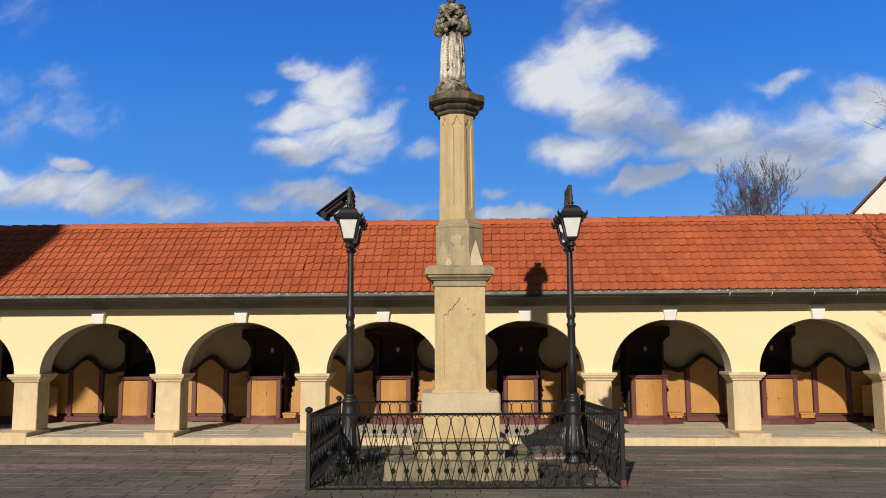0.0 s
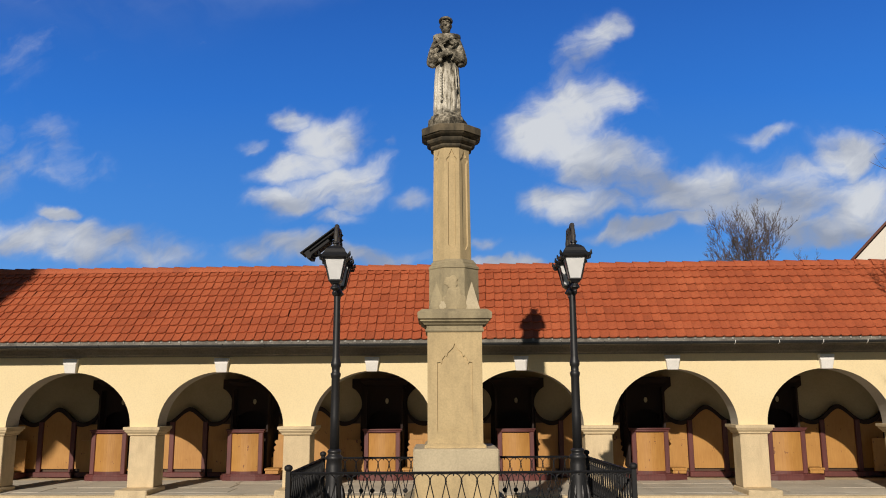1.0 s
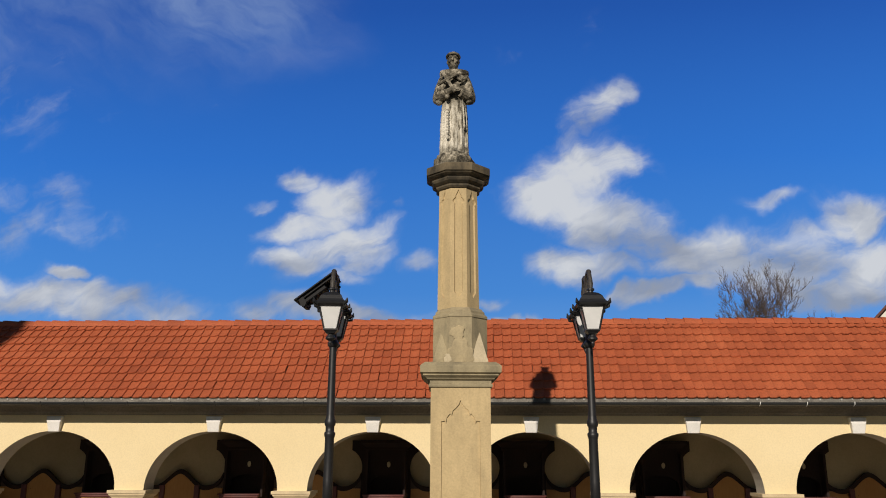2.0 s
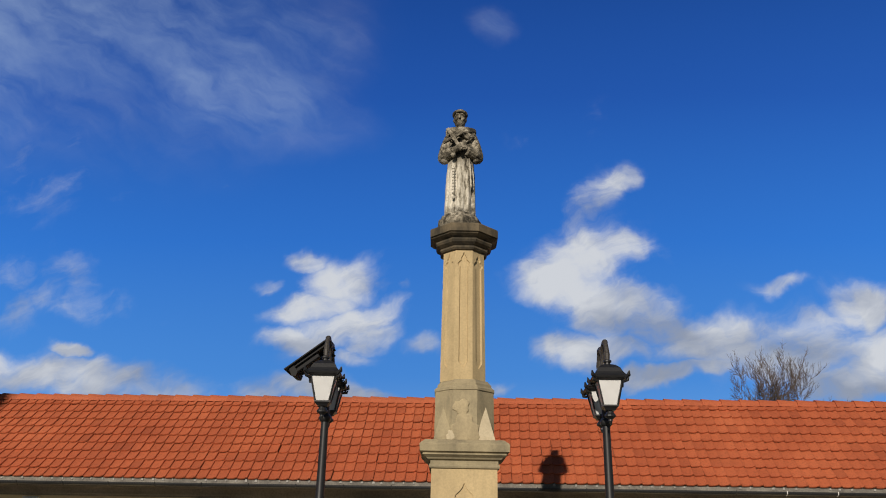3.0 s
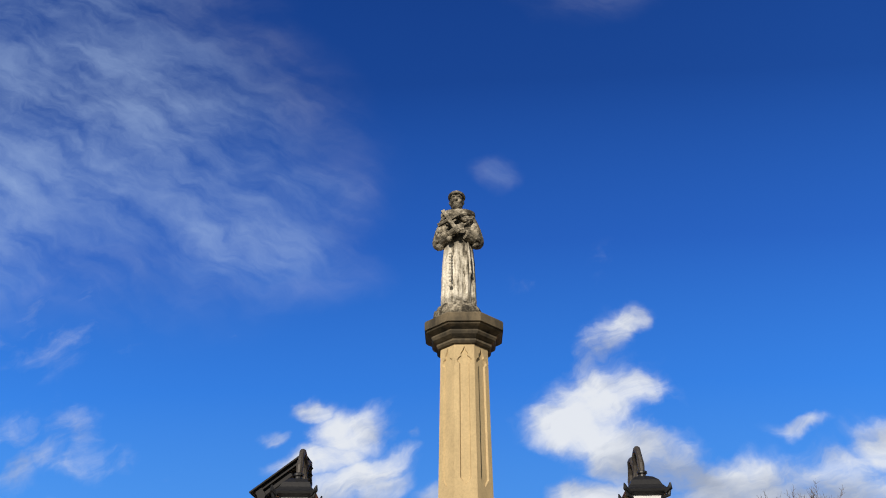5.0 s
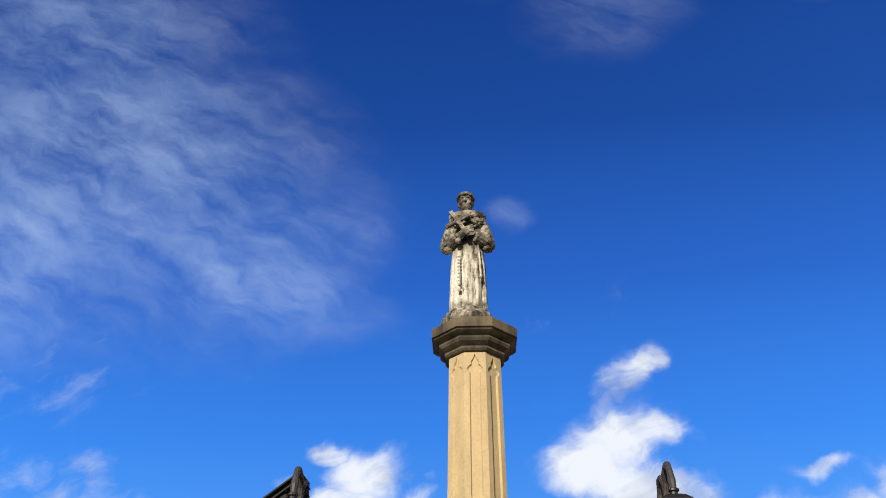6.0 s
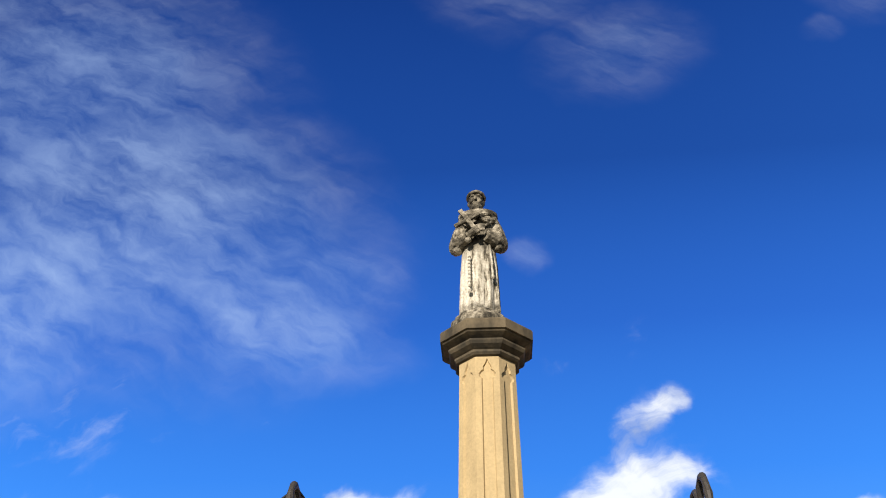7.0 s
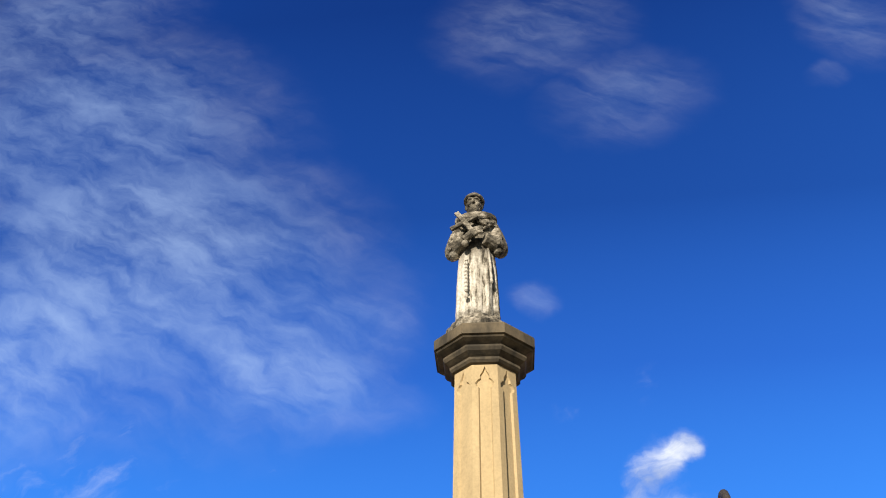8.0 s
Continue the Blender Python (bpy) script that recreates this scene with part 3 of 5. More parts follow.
cove = [(7.048, 2.47), (6.985, 2.47), (6.975, 2.495), (6.955, 2.515), (6.935, 2.56), (6.90, 2.62), (6.86, 2.654), (7.048, 2.654)]
part("eaves_cornice", loft([[(ROOF_X0, y, z) for y, z in cove], [(ROOF_X1, y, z) for y, z in cove]]), M_SOFFIT, roof, "brown coved cornice under the eaves")

# gutter, a half pipe with hooks
rg = 0.062
bm = bmesh.new()
rows = []
for x in (ROOF_X0, ROOF_X1):
    rows.append([bm.verts.new((x, 6.36 + r * math.cos(a), 2.69 + r * math.sin(a))) for r, a in [(rg, math.pi + math.pi * k / 8) for k in range(9)] + [(rg - 0.008, 2 * math.pi - math.pi * k / 8) for k in range(9)]])
for i in range(18):
    j = (i + 1) % 18
    bm.faces.new((rows[0][i], rows[0][j], rows[1][j], rows[1][i]))
gutter = tagged(mesh_object("gutter", bm, M_GUTTER), "dark zinc half-round gutter along the eaves", "gutter")
x = ROOF_X0 + 0.3
while x < ROOF_X1:
    part("gutter_hook", tube([(x, 6.44, 2.69), (x, 6.425, 2.655), (x, 6.36, 2.623), (x, 6.30, 2.655), (x, 6.292, 2.70)], 0.009, 5), M_KEY if int(x * 7) % 3 == 0 else M_GUTTER, gutter)
    x += 0.88


def tile_mesh():
    """One clay tile: a shallow pan rising to a side roll that drops steeply on the next pan; its lower edge at y = 0."""
    ln, th = 0.31, 0.024
    outline = [(-0.098, 0.006), (-0.075, 0.001), (-0.035, 0.0), (0.005, 0.003), (0.035, 0.010), (0.058, 0.021), (0.074, 0.028), (0.086, 0.029), (0.0945, 0.024), (0.0965, 0.014), (0.0975, -0.004)]
    verts, faces = [], []
    n = len(outline)
    for y, lift in ((0.0, 0.044), (ln, 0.0), (0.0, 0.044), (0.0, 0.044 - th)):
        verts += [(xx, y, zz + lift) for xx, zz in outline]
    for i in range(n - 1):
        faces.append((i, i + 1, n + i + 1, n + i))
        faces.append((3 * n + i, 3 * n + i + 1, 2 * n + i + 1, 2 * n + i))
    return verts, faces


TV, TF = tile_mesh()
PITCH, COURSE = 0.195, RLEN / 10.0
NCOL = int((ROOF_X1 - ROOF_X0) / PITCH)
tile_me = bpy.data.meshes.new("roof_tile")
tile_me.from_pydata(TV, [], TF)
tile_me.materials.append(M_TILE)
for p_ in tile_me.polygons:
    p_.use_smooth = True
TURN = Matrix(((1, 0, 0), (0, SLOPE.y, RNORM.y), (0, SLOPE.z, RNORM.z))).to_4x4()
rest_v, rest_f, tiles = [], [], []
rnd = random.Random(5)
for row in range(10):
    for col in range(NCOL):
        x = ROOF_X0 + (col + 0.5) * PITCH
        base = Vector((x, EAVE_Y, EAVE_Z)) + SLOPE * (row * COURSE - 0.02) + RNORM * 0.012
        m = Matrix.Translation(base + Vector((rnd.gauss(0, 0.003), 0, 0)) + RNORM * rnd.gauss(0, 0.002)) @ TURN @ Matrix.Rotation(rnd.gauss(0, 0.008), 4, "Z") @ Matrix.Rotation(rnd.gauss(0, 0.006), 4, "X")
        if -2.8 < x < 3.1 and len(tiles) < 300:
            tiles.append(m)
        else:
            o = len(rest_v)
            rest_v += [m @ Vector(v) for v in TV]
            rest_f += [tuple(o + i for i in f) for f in TF]
me = bpy.data.meshes.new("roof_tiles")
me.from_pydata(rest_v, [], rest_f)
me.materials.append(M_TILE)
for p_ in me.polygons:
    p_.use_smooth = True
ob = tagged(new("roof_tiles", me), kind="stuff")
ob.parent = roof
# the far slope, unseen but closed
rs = part("rear_slope", extrude_outline([(ROOF_X0, 0), (ROOF_X1, 0), (ROOF_X1, 0.02), (ROOF_X0, 0.02)], 0, 1), M_TILE, roof)
rs.data.transform(Matrix(((1, 0, 0, 0), (0, BACK_Y + 0.75 - RIDGE_Y, 0, RIDGE_Y), (0, EAVE_Z - RIDGE_Z, 1, RIDGE_Z), (0, 0, 0, 1))))

# ridge tiles and the mortar under the eaves course
x = ROOF_X0
while x < ROOF_X1:
    prof_r = [(-0.155, -0.085), (-0.115, 0.0), (-0.07, 0.055), (0.0, 0.075), (0.07, 0.055), (0.115, 0.0), (0.155, -0.085)]
    r1 = [(x, RIDGE_Y + a * 1.06, RIDGE_Z + 0.022 + b) for a, b in prof_r]
    r2 = [(x + 0.40, RIDGE_Y + a * 0.9, RIDGE_Z + 0.004 + b * 0.86) for a, b in prof_r]
    part("ridge_tile", loft([r1, r2], True, True), M_TILE, roof)
    x += 0.385
part("eaves_filler", roughen(box(ROOF_X0, ROOF_X1, EAVE_Y - 0.012, EAVE_Y + 0.06, EAVE_Z - 0.06, EAVE_Z + 0.012), 0.008, 14, 0), M_MORTAR, roof, "grey mortar under the lowest tiles")
# lumps of mortar squeezed out under the tile rolls
tv_, tf_ = [], []
for col in range(NCOL):
    xc = ROOF_X0 + (col + 0.5) * PITCH + 0.07
    if rnd.random() < 0.25:
        continue
    xc += rnd.gauss(0, 0.012)
    wd, hh = rnd.uniform(0.010, 0.028), rnd.uniform(0.006, 0.028)
    o = len(tv_)
    for yy in (EAVE_Y - 0.028, EAVE_Y + 0.03):
        tv_ += [(xc - wd, yy, EAVE_Z - 0.03), (xc + wd, yy, EAVE_Z - 0.03), (xc + wd * 0.6, yy, EAVE_Z - 0.03 + hh + 0.02), (xc - wd * 0.6, yy, EAVE_Z - 0.03 + hh + 0.02)]
    tf_ += [tuple(o + i for i in f) for f in ((0, 1, 2, 3), (0, 4, 5, 1), (1, 5, 6, 2), (2, 6, 7, 3), (3, 7, 4, 0))]
me = bpy.data.meshes.new("mortar_lumps")
me.from_pydata(tv_, [], tf_)
me.materials.append(M_LUMP)
ob = tagged(new("mortar_lumps", me), "pale mortar lumps under the tile rolls", kind="stuff")
ob.parent = roof


# ---------------------------------------------------------------- confessionals in the arcade
def confessional(x):
    ob = thing("confessional", "ochre and maroon painted wooden confessional against the arcade wall", "confessional", pose(x, 9.42, FLOOR_Z), group="row of confessionals")
    # plinth with rounded front
    pts = [(-0.62, 0.95), (-0.62, 0.12), (-0.52, -0.03), (-0.3, -0.10), (0.3, -0.10), (0.55, -0.03), (0.85, 0.10), (0.85, 0.95)]
    part("plinth", loft([[(a, b, 0.0) for a, b in pts], [(a, b, 0.10) for a, b in pts], [(a * 0.97, b + 0.02, 0.13) for a, b in pts], [(a * 0.97, b + 0.02, 0.15) for a, b in pts]]), M_MAROON, ob)
    # bowed half door
    N = 8
    arc = [(-0.33 + 0.66 * i / N, -0.085 * math.sin(math.pi * i / N)) for i in range(N + 1)]
    rings = []
    for z in (0.20, 1.10):
        rings.append([(a, b, z) for a, b in arc] + [(a, b + 0.03, z) for a, b in reversed(arc)])
    door = part("door", loft(rings), M_OCHRE, ob, "chipped ochre half door")
    part("bottom_rail", loft([[(a, b - 0.012, z) for a, b in arc] + [(a, b + 0.035, z) for a, b in reversed(arc)] for z in (0.15, 0.22)]), M_MAROON, door)
    for s in (-1, 1):
        part("stile", box(s * 0.38 - 0.055, s * 0.38 + 0.055, -0.035, 0.09, 0.15, 1.13, 0.012), M_MAROON, ob)
    cap = [[(a * 1.33 * k, (b - 0.02) * 1.0 - 0.05 * (k - 1) * 8, z) for a, b in arc] + [(a * 1.33 * k, 0.14, z) for a, b in reversed(arc)] for k, z in ((1.0, 1.12), (1.03, 1.14), (1.03, 1.165), (1.09, 1.18), (1.09, 1.205))]
    part("top_moulding", loft(cap), M_MAROON, ob)
    # tall dark hood and its cornice
    for s in (-1, 1):
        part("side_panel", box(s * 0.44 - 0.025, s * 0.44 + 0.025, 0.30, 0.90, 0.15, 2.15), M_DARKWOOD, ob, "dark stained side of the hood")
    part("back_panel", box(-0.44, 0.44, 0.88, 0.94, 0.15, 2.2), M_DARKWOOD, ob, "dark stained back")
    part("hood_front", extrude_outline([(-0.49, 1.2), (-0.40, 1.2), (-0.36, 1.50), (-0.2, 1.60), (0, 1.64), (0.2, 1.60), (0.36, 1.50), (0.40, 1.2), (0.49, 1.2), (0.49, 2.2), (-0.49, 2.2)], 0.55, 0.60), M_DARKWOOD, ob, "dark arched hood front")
    cor = [(0.46, 2.16), (0.50, 2.20), (0.50, 2.25), (0.57, 2.32), (0.61, 2.35), (0.61, 2.42)]
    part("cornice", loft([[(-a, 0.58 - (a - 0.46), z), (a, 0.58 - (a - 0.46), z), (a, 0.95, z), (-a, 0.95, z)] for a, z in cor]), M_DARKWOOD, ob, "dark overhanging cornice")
    md = part("medallion", lathe([(0.0, 0.0), (0.075, 0.0), (0.085, 0.012), (0.06, 0.02), (0.0, 0.02)][1:4], 14), M_BACKWALL, ob, "small pale oval medallion")
    md.matrix_basis = pose(0.05, 0.55, 1.86, 90, 0, 0) @ Matrix.Diagonal((0.5, 0.8, 1, 1))
    # carved arm pieces and kneeler beside the booth
    for s in (-1, 1):
        pr = [(0.47, 0.15), (0.96, 0.15), (0.96, 0.92), (0.60, 0.92), (0.58, 0.86), (0.63, 0.80), (0.56, 0.74), (0.60, 0.66), (0.54, 0.62), (0.56, 0.52), (0.50, 0.48), (0.52, 0.30), (0.47, 0.25)]
        part("arm_panel", extrude_outline([(s * a, z) for a, z in pr], 0.55, 0.58), M_OCHRE, ob, "ochre side panel with a carved edge")
    part("kneeler", bevel(merge(box(0.50, 0.82, 0.02, 0.34, 0.15, 0.23), box(0.48, 0.84, 0.0, 0.36, 0.23, 0.28)), 0.008), M_OCHRE, ob, "low ochre wooden kneeler")
    return ob


def screen_top(a):
    """Height of the screen's wavy top at a distance from its middle: a peak, a dip, then a round sweep up to the booth."""
    if a < 0.62:
        return 1.73 - 0.38 * (0.5 - 0.5 * math.cos(math.pi * a / 0.62)) ** 0.85
    if a < 1.06:
        return 1.79 - math.sqrt(max(0.0, 0.44 ** 2 - (a - 0.63) ** 2))
    return 2.40


def screen(x):
    ob = thing("wall_screen", "ogee-topped wooden wall screen with ochre panels between confessionals", "screen", pose(x, 10.28, FLOOR_Z), group="row of wall screens")
    us = [-1.05 + 2.10 * i / 60 for i in range(61)]
    wave = [(u, screen_top(abs(u))) for u in us]
    band = [(u, z - 0.11) for u, z in reversed(wave)]
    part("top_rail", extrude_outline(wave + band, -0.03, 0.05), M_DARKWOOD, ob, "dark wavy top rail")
    # shade behind the panels is put into this board's colour
    part("backboard", extrude_outline([(-1.05, 0.12), (1.05, 0.12)] + band, 0.052, 0.10), M_SHADEBOARD, ob, "backing board coloured dark brown to stand for shade")
    for s in (-1, 1):
        # the lobe closes over at the top, under the booth's cornice
        sweep = [(0.63 + 0.44 * math.cos(t), 1.79 + 0.44 * math.sin(t)) for t in [-0.22 + 1.35 * i / 12 for i in range(13)]]
        wing = [(1.50, 0.12), (1.50, 2.42), (0.82, 2.42)] + list(reversed(sweep)) + [(1.051, 1.66), (1.051, 0.12)]
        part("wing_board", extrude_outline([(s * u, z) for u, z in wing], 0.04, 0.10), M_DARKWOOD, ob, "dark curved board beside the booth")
        part("stile", box(s * 0.425 - 0.062, s * 0.425 + 0.062, -0.05, 0.05, 0.12, 1.36, 0.012), M_MAROON, ob)
        low = [(s * (0.50 + 0.54 * i / 14), min(screen_top(0.50 + 0.54 * i / 14), 1.40) - 0.10) for i in range(15)]
        part("side_panel", extrude_outline([(s * 0.50, 0.20)] + low + [(s * 1.04, 0.20)], 0.0, 0.05), M_OCHRE, ob, "ochre side panel")
        part("side_plinth", box(min(s * 0.51, s * 1.2), max(s * 0.51, s * 1.2), -0.02, 0.10, 0.0, 0.12, 0.012), M_MAROON, ob)
    mid = [(-0.36 + 0.72 * i / 24, screen_top(abs(-0.36 + 0.72 * i / 24)) - 0.10) for i in range(25)]
    part("panel", extrude_outline([(0.36, 0.20), (-0.36, 0.20)] + mid, 0.0, 0.05), M_OCHRE, ob, "chipped ochre panel")
    part("plinth", box(-0.50, 0.50, -0.12, 0.10, 0.0, 0.13, 0.015), M_MAROON, ob)
    return ob


for x in (-12.0, -8.67, -5.31, -1.98, 1.23, 4.41, 7.60, 10.8):
    confessional(x)
for x in (-10.42, -7.01, -3.68, -0.39, 2.82, 6.0, 9.22):
    screen(x)

# ---------------------------------------------------------------- the column monument
MON = pose(0.03, -0.06, 0, 0, 0, 3.0)
mon = thing("column_monument", "weathered sandstone column monument on a stepped pedestal", "monument", MON)
part("foundation_slab", roughen(box(-0.97, 0.96, -0.86, 0.86, -0.05, 0.20, 0.02), 0.022, 4.5, 5), M_FOUND, mon, "rough mossy foundation slab")
part("lower_step", roughen(box(-0.56, 0.56, -0.56, 0.56, 0.15, 0.335, 0.01), 0.006, 4, 3), M_STONE_GREY, mon)
part("plinth_slab", loft([[(-r, -r, z), (r, -r, z), (r, r, z), (-r, r, z)] for r, z in ((0.63, 0.325), (0.63, 0.385), (0.60, 0.40), (0.54, 0.45), (0.52, 0.455))]), M_STONE_GREY, mon, "chamfered plinth slab")
part("plinth_block", roughen(box(-0.49, 0.50, -0.49, 0.49, 0.44, 0.73, 0.012), 0.004, 4, 3), M_STONE, mon)
part("upper_block", roughen(box(-0.505, 0.515, -0.50, 0.50, 0.725, 1.02, 0.018), 0.006, 4, 3), M_PATCH, mon, "pale grey upper pedestal block")
part("die_base", loft([[(-r, -r, z), (r, -r, z), (r, r, z), (-r, r, z)] for r, z in ((0.385, 0.95), (0.385, 1.01), (0.37, 1.03), (0.37, 1.05), (0.338, 1.075))]), M_STONE, mon, "moulded foot of the pedestal")

# pedestal shaft with a sunk panel whose top is a cusped ogee
D0, D1, ZA, ZB = 0.335, 0.33, 1.06, 2.415


def panel_outline():
    pts = [(-0.215, 1.22), (0.215, 1.22)]
    right = [(x, z - 0.04) for x, z in ((0.215, 2.02), (0.215, 2.08), (0.175, 2.085), (0.165, 2.06), (0.155, 2.12), (0.12, 2.165), (0.10, 2.15), (0.085, 2.20), (0.045, 2.235), (0.018, 2.27), (0.0, 2.315))]
    return pts[:2] + right + [(-x, z) for x, z in reversed(right[:-1])]


def die_mesh():
    """Four sides; the sunk panels are real recesses."""
    bm = bmesh.new()
    out = panel_outline()
    for k in range(4):
        m = Matrix.Rotation(k * math.pi / 2, 4, "Z")
        n = len(out)
        inner = [bm.verts.new(m @ Vector((x, -D0, z))) for x, z in out]
        deep = [bm.verts.new(m @ Vector((x * 0.985, -D0 + 0.018, z if 0 < i < n else z))) for i, (x, z) in enumerate(out)]
        bm.faces.new(deep)
        for i in range(n):
            j = (i + 1) % n
            bm.faces.new((inner[i], inner[j], deep[j], deep[i]))
        corner = [bm.verts.new(m @ Vector(p)) for p in ((-D0, -D0, ZA), (D0, -D0, ZA), (D0, -D0, ZB), (-D0, -D0, ZB))]
        # frame: bottom, right, top, left
        apex = max(range(n), key=lambda i: out[i][1])
        bm.faces.new((corner[0], corner[1], inner[1], inner[0]))
        bm.faces.new([corner[1], corner[2]] + [inner[i] for i in range(apex, 0, -1)])
        bm.faces.new([corner[3], corner[0], inner[0]] + [inner[i] for i in range(n - 1, apex - 1, -1)])
        bm.faces.new((corner[2], corner[3], inner[apex]))
    bmesh.ops.remove_doubles(bm, verts=bm.verts, dist=0.0005)
    return bm


part("pedestal_shaft", die_mesh(), M_STONE, mon, "buff sandstone shaft with sunk ogee panels")
part("rust_stain", tube([(0.05, -0.311, 1.90), (0.12, -0.311, 1.84), (0.15, -0.311, 1.76), (0.15, -0.311, 1.66), (0.11, -0.311, 1.58), (0.03, -0.311, 1.545), (-0.04, -0.311, 1.53), (-0.065, -0.311, 1.47), (-0.045, -0.311, 1.36), (-0.05, -0.311, 1.27)], [0.002, 0.003, 0.004, 0.004, 0.003, 0.004, 0.003, 0.003, 0.002, 0.001], 5), M_CRACK, mon, "brown stain line across the panel")
part("pedestal_cornice", square_loft([(r, z - 0.045) for r, z in ((0.335, 2.455), (0.355, 2.46), (0.36, 2.475), (0.355, 2.495), (0.345, 2.50), (0.345, 2.535), (0.375, 2.545), (0.385, 2.56), (0.425, 2.585), (0.42, 2.60), (0.452, 2.615), (0.457, 2.685), (0.445, 2.70), (0.40, 2.735))]), M_STONE_GREY, mon, "projecting moulded cornice")


def octagon(r, z, n=8):
    return ring(r / math.cos(math.pi / 8), z, 8, ph=math.pi / 8)


part("broached_block", roughen(loft([octagon(0.315, 2.655), octagon(0.315, 2.80), octagon(0.314, 3.0), octagon(0.311, 3.22)]), 0.005, 6, 2), M_STONE_GREY, mon, "octagonal block over the cornice")
for k in range(4):
    # broach spurs fill the corners of the square below
    R, C = 0.316, 0.316 * math.tan(math.pi / 8)
    bm = bmesh.new()
    pts = [bm.verts.new(p) for p in ((R, R, 2.655), (R, C - 0.01, 2.655), (C - 0.01, R, 2.655), (R, R, 2.71), (R, C - 0.01, 2.76), (C - 0.01, R, 2.76), ((R + C) / 2, (R + C) / 2, 3.05))]
    for f in ((0, 1, 4, 3), (0, 3, 5, 2), (3, 4, 6), (3, 6, 5), (0, 2, 1), (1, 2, 5, 6, 4)):
        bm.faces.new([pts[i] for i in f])
    bmesh.ops.transform(bm, matrix=Matrix.Rotation(k * math.pi / 2, 4, "Z"), verts=bm.verts)
    part("broach_spur", roughen(bm, 0.003, 6), M_PATCH if k == 3 else M_STONE_GREY, mon, "pale broach spur" if k == 3 else "")


def flake(x, z, r, seed, face_y=-0.317):
    """A thin uneven scab of old render with a ragged outline."""
    rr = random.Random(seed)
    N = 26
    wob = [r * (1 + 0.16 * math.sin(3 * t + seed) + 0.10 * math.sin(7 * t + 2 * seed) + rr.uniform(-0.05, 0.05)) for t in [2 * math.pi * i / N for i in range(N)]]
    rings_ = [[(x + w * k * math.cos(2 * math.pi * i / N), face_y - o, z + w * k * math.sin(2 * math.pi * i / N)) for i, w in enumerate(wob)] for k, o in ((1.0, -0.004), (0.985, 0.006), (0.90, 0.010), (0.5, 0.012), (0.05, 0.012))]
    return loft(rings_)


part("render_flake", flake(0.0, 2.81, 0.150, 3), M_FLAKE, mon, "flaking pale render")
part("render_flake", flake(-0.035, 3.03, 0.085, 5), M_FLAKE, mon, "flaking pale render")
part("render_flake", flake(-0.14, 2.74, 0.05, 9), M_PATCH, mon)
part("collar", loft([octagon(r, z - 0.02) for r, z in ((0.306, 3.235), (0.32, 3.24), (0.32, 3.265), (0.288, 3.295), (0.288, 3.315), (0.26, 3.345), (0.252, 3.36))]), M_STONE_GREY, mon, "moulded octagonal collar")

# eight-sided shaft with sunk gothic panels
RS, Z0, Z1 = 0.246, 3.33, 4.84


def shaft_mesh():
    bm = bmesh.new()
    half = RS * math.tan(math.pi / 8)
    w = half * 0.50
    po = [(-w, Z0 + 0.20), (0, Z0 + 0.13), (w, Z0 + 0.20), (w, Z1 - 0.225), (w * 1.4, Z1 - 0.215), (w * 1.5, Z1 - 0.19), (w * 1.15, Z1 - 0.165), (w * 0.7, Z1 - 0.15), (w * 0.75, Z1 - 0.125), (w * 0.3, Z1 - 0.09), (0, Z1 - 0.05), (-w * 0.3, Z1 - 0.09), (-w * 0.75, Z1 - 0.125), (-w * 0.7, Z1 - 0.15), (-w * 1.15, Z1 - 0.165), (-w * 1.5, Z1 - 0.19), (-w * 1.4, Z1 - 0.215), (-w, Z1 - 0.225)]
    n = len(po)
    for k in range(8):
        m = Matrix.Rotation(k * math.pi / 4, 4, "Z")
        inner = [bm.verts.new(m @ Vector((x, -RS, z))) for x, z in po]
        deep = [bm.verts.new(m @ Vector((x * 0.8, -RS + 0.017, z))) for x, z in po]
        bm.faces.new(deep)
        for i in range(n):
            j = (i + 1) % n
            bm.faces.new((inner[i], inner[j], deep[j], deep[i]))
        c = [bm.verts.new(m @ Vector(p)) for p in ((-half, -RS, Z0), (half, -RS, Z0), (half, -RS, Z1), (-half, -RS, Z1))]
        bm.faces.new((c[0], c[1], inner[2], inner[1], inner[0]))
        bm.faces.new([c[1], c[2]] + [inner[i] for i in range(10, 1, -1)])
        bm.faces.new([c[3], c[0], inner[0]] + [inner[i] for i in range(n - 1, 9, -1)])
        bm.faces.new((c[2], c[3], inner[10]))
    for v in bm.verts:
        k = 1 - 0.065 * (v.co.z - Z0) / (Z1 - Z0)
        v.co.x, v.co.y = v.co.x * k, v.co.y * k
    bmesh.ops.remove_doubles(bm, verts=bm.verts, dist=0.0005)
    return bm


# the column stands a little off the pedestal's middle
part("column_shaft", shaft_mesh(), M_STONE, mon, "octagonal sandstone shaft with sunk gothic panels").location.x = -0.02
part("capital", loft([octagon(r, z) for r, z in ((0.232, 4.805), (0.252, 4.814), (0.268, 4.832), (0.268, 4.852), (0.256, 4.857), (0.275, 4.868), (0.305, 4.888), (0.319, 4.912), (0.319, 4.928), (0.304, 4.934), (0.335, 4.950), (0.364, 4.966), (0.372, 4.976), (0.362, 4.981), (0.386, 4.986), (0.388, 5.066), (0.378, 5.084), (0.27, 5.105))]), M_STONE_DARK, mon, "dark lichen-stained octagonal capital").location.x = -0.02


# ---------------------------------------------------------------- the statue on top: one mesh
def blob(c, r, m=None, n=2):
    bm = bmesh.new()
    bmesh.ops.create_icosphere(bm, subdivisions=n, radius=1.0, matrix=Matrix.Translation(c) @ (m or Matrix()) @ Matrix.Diagonal((*r, 1)))
    return bm


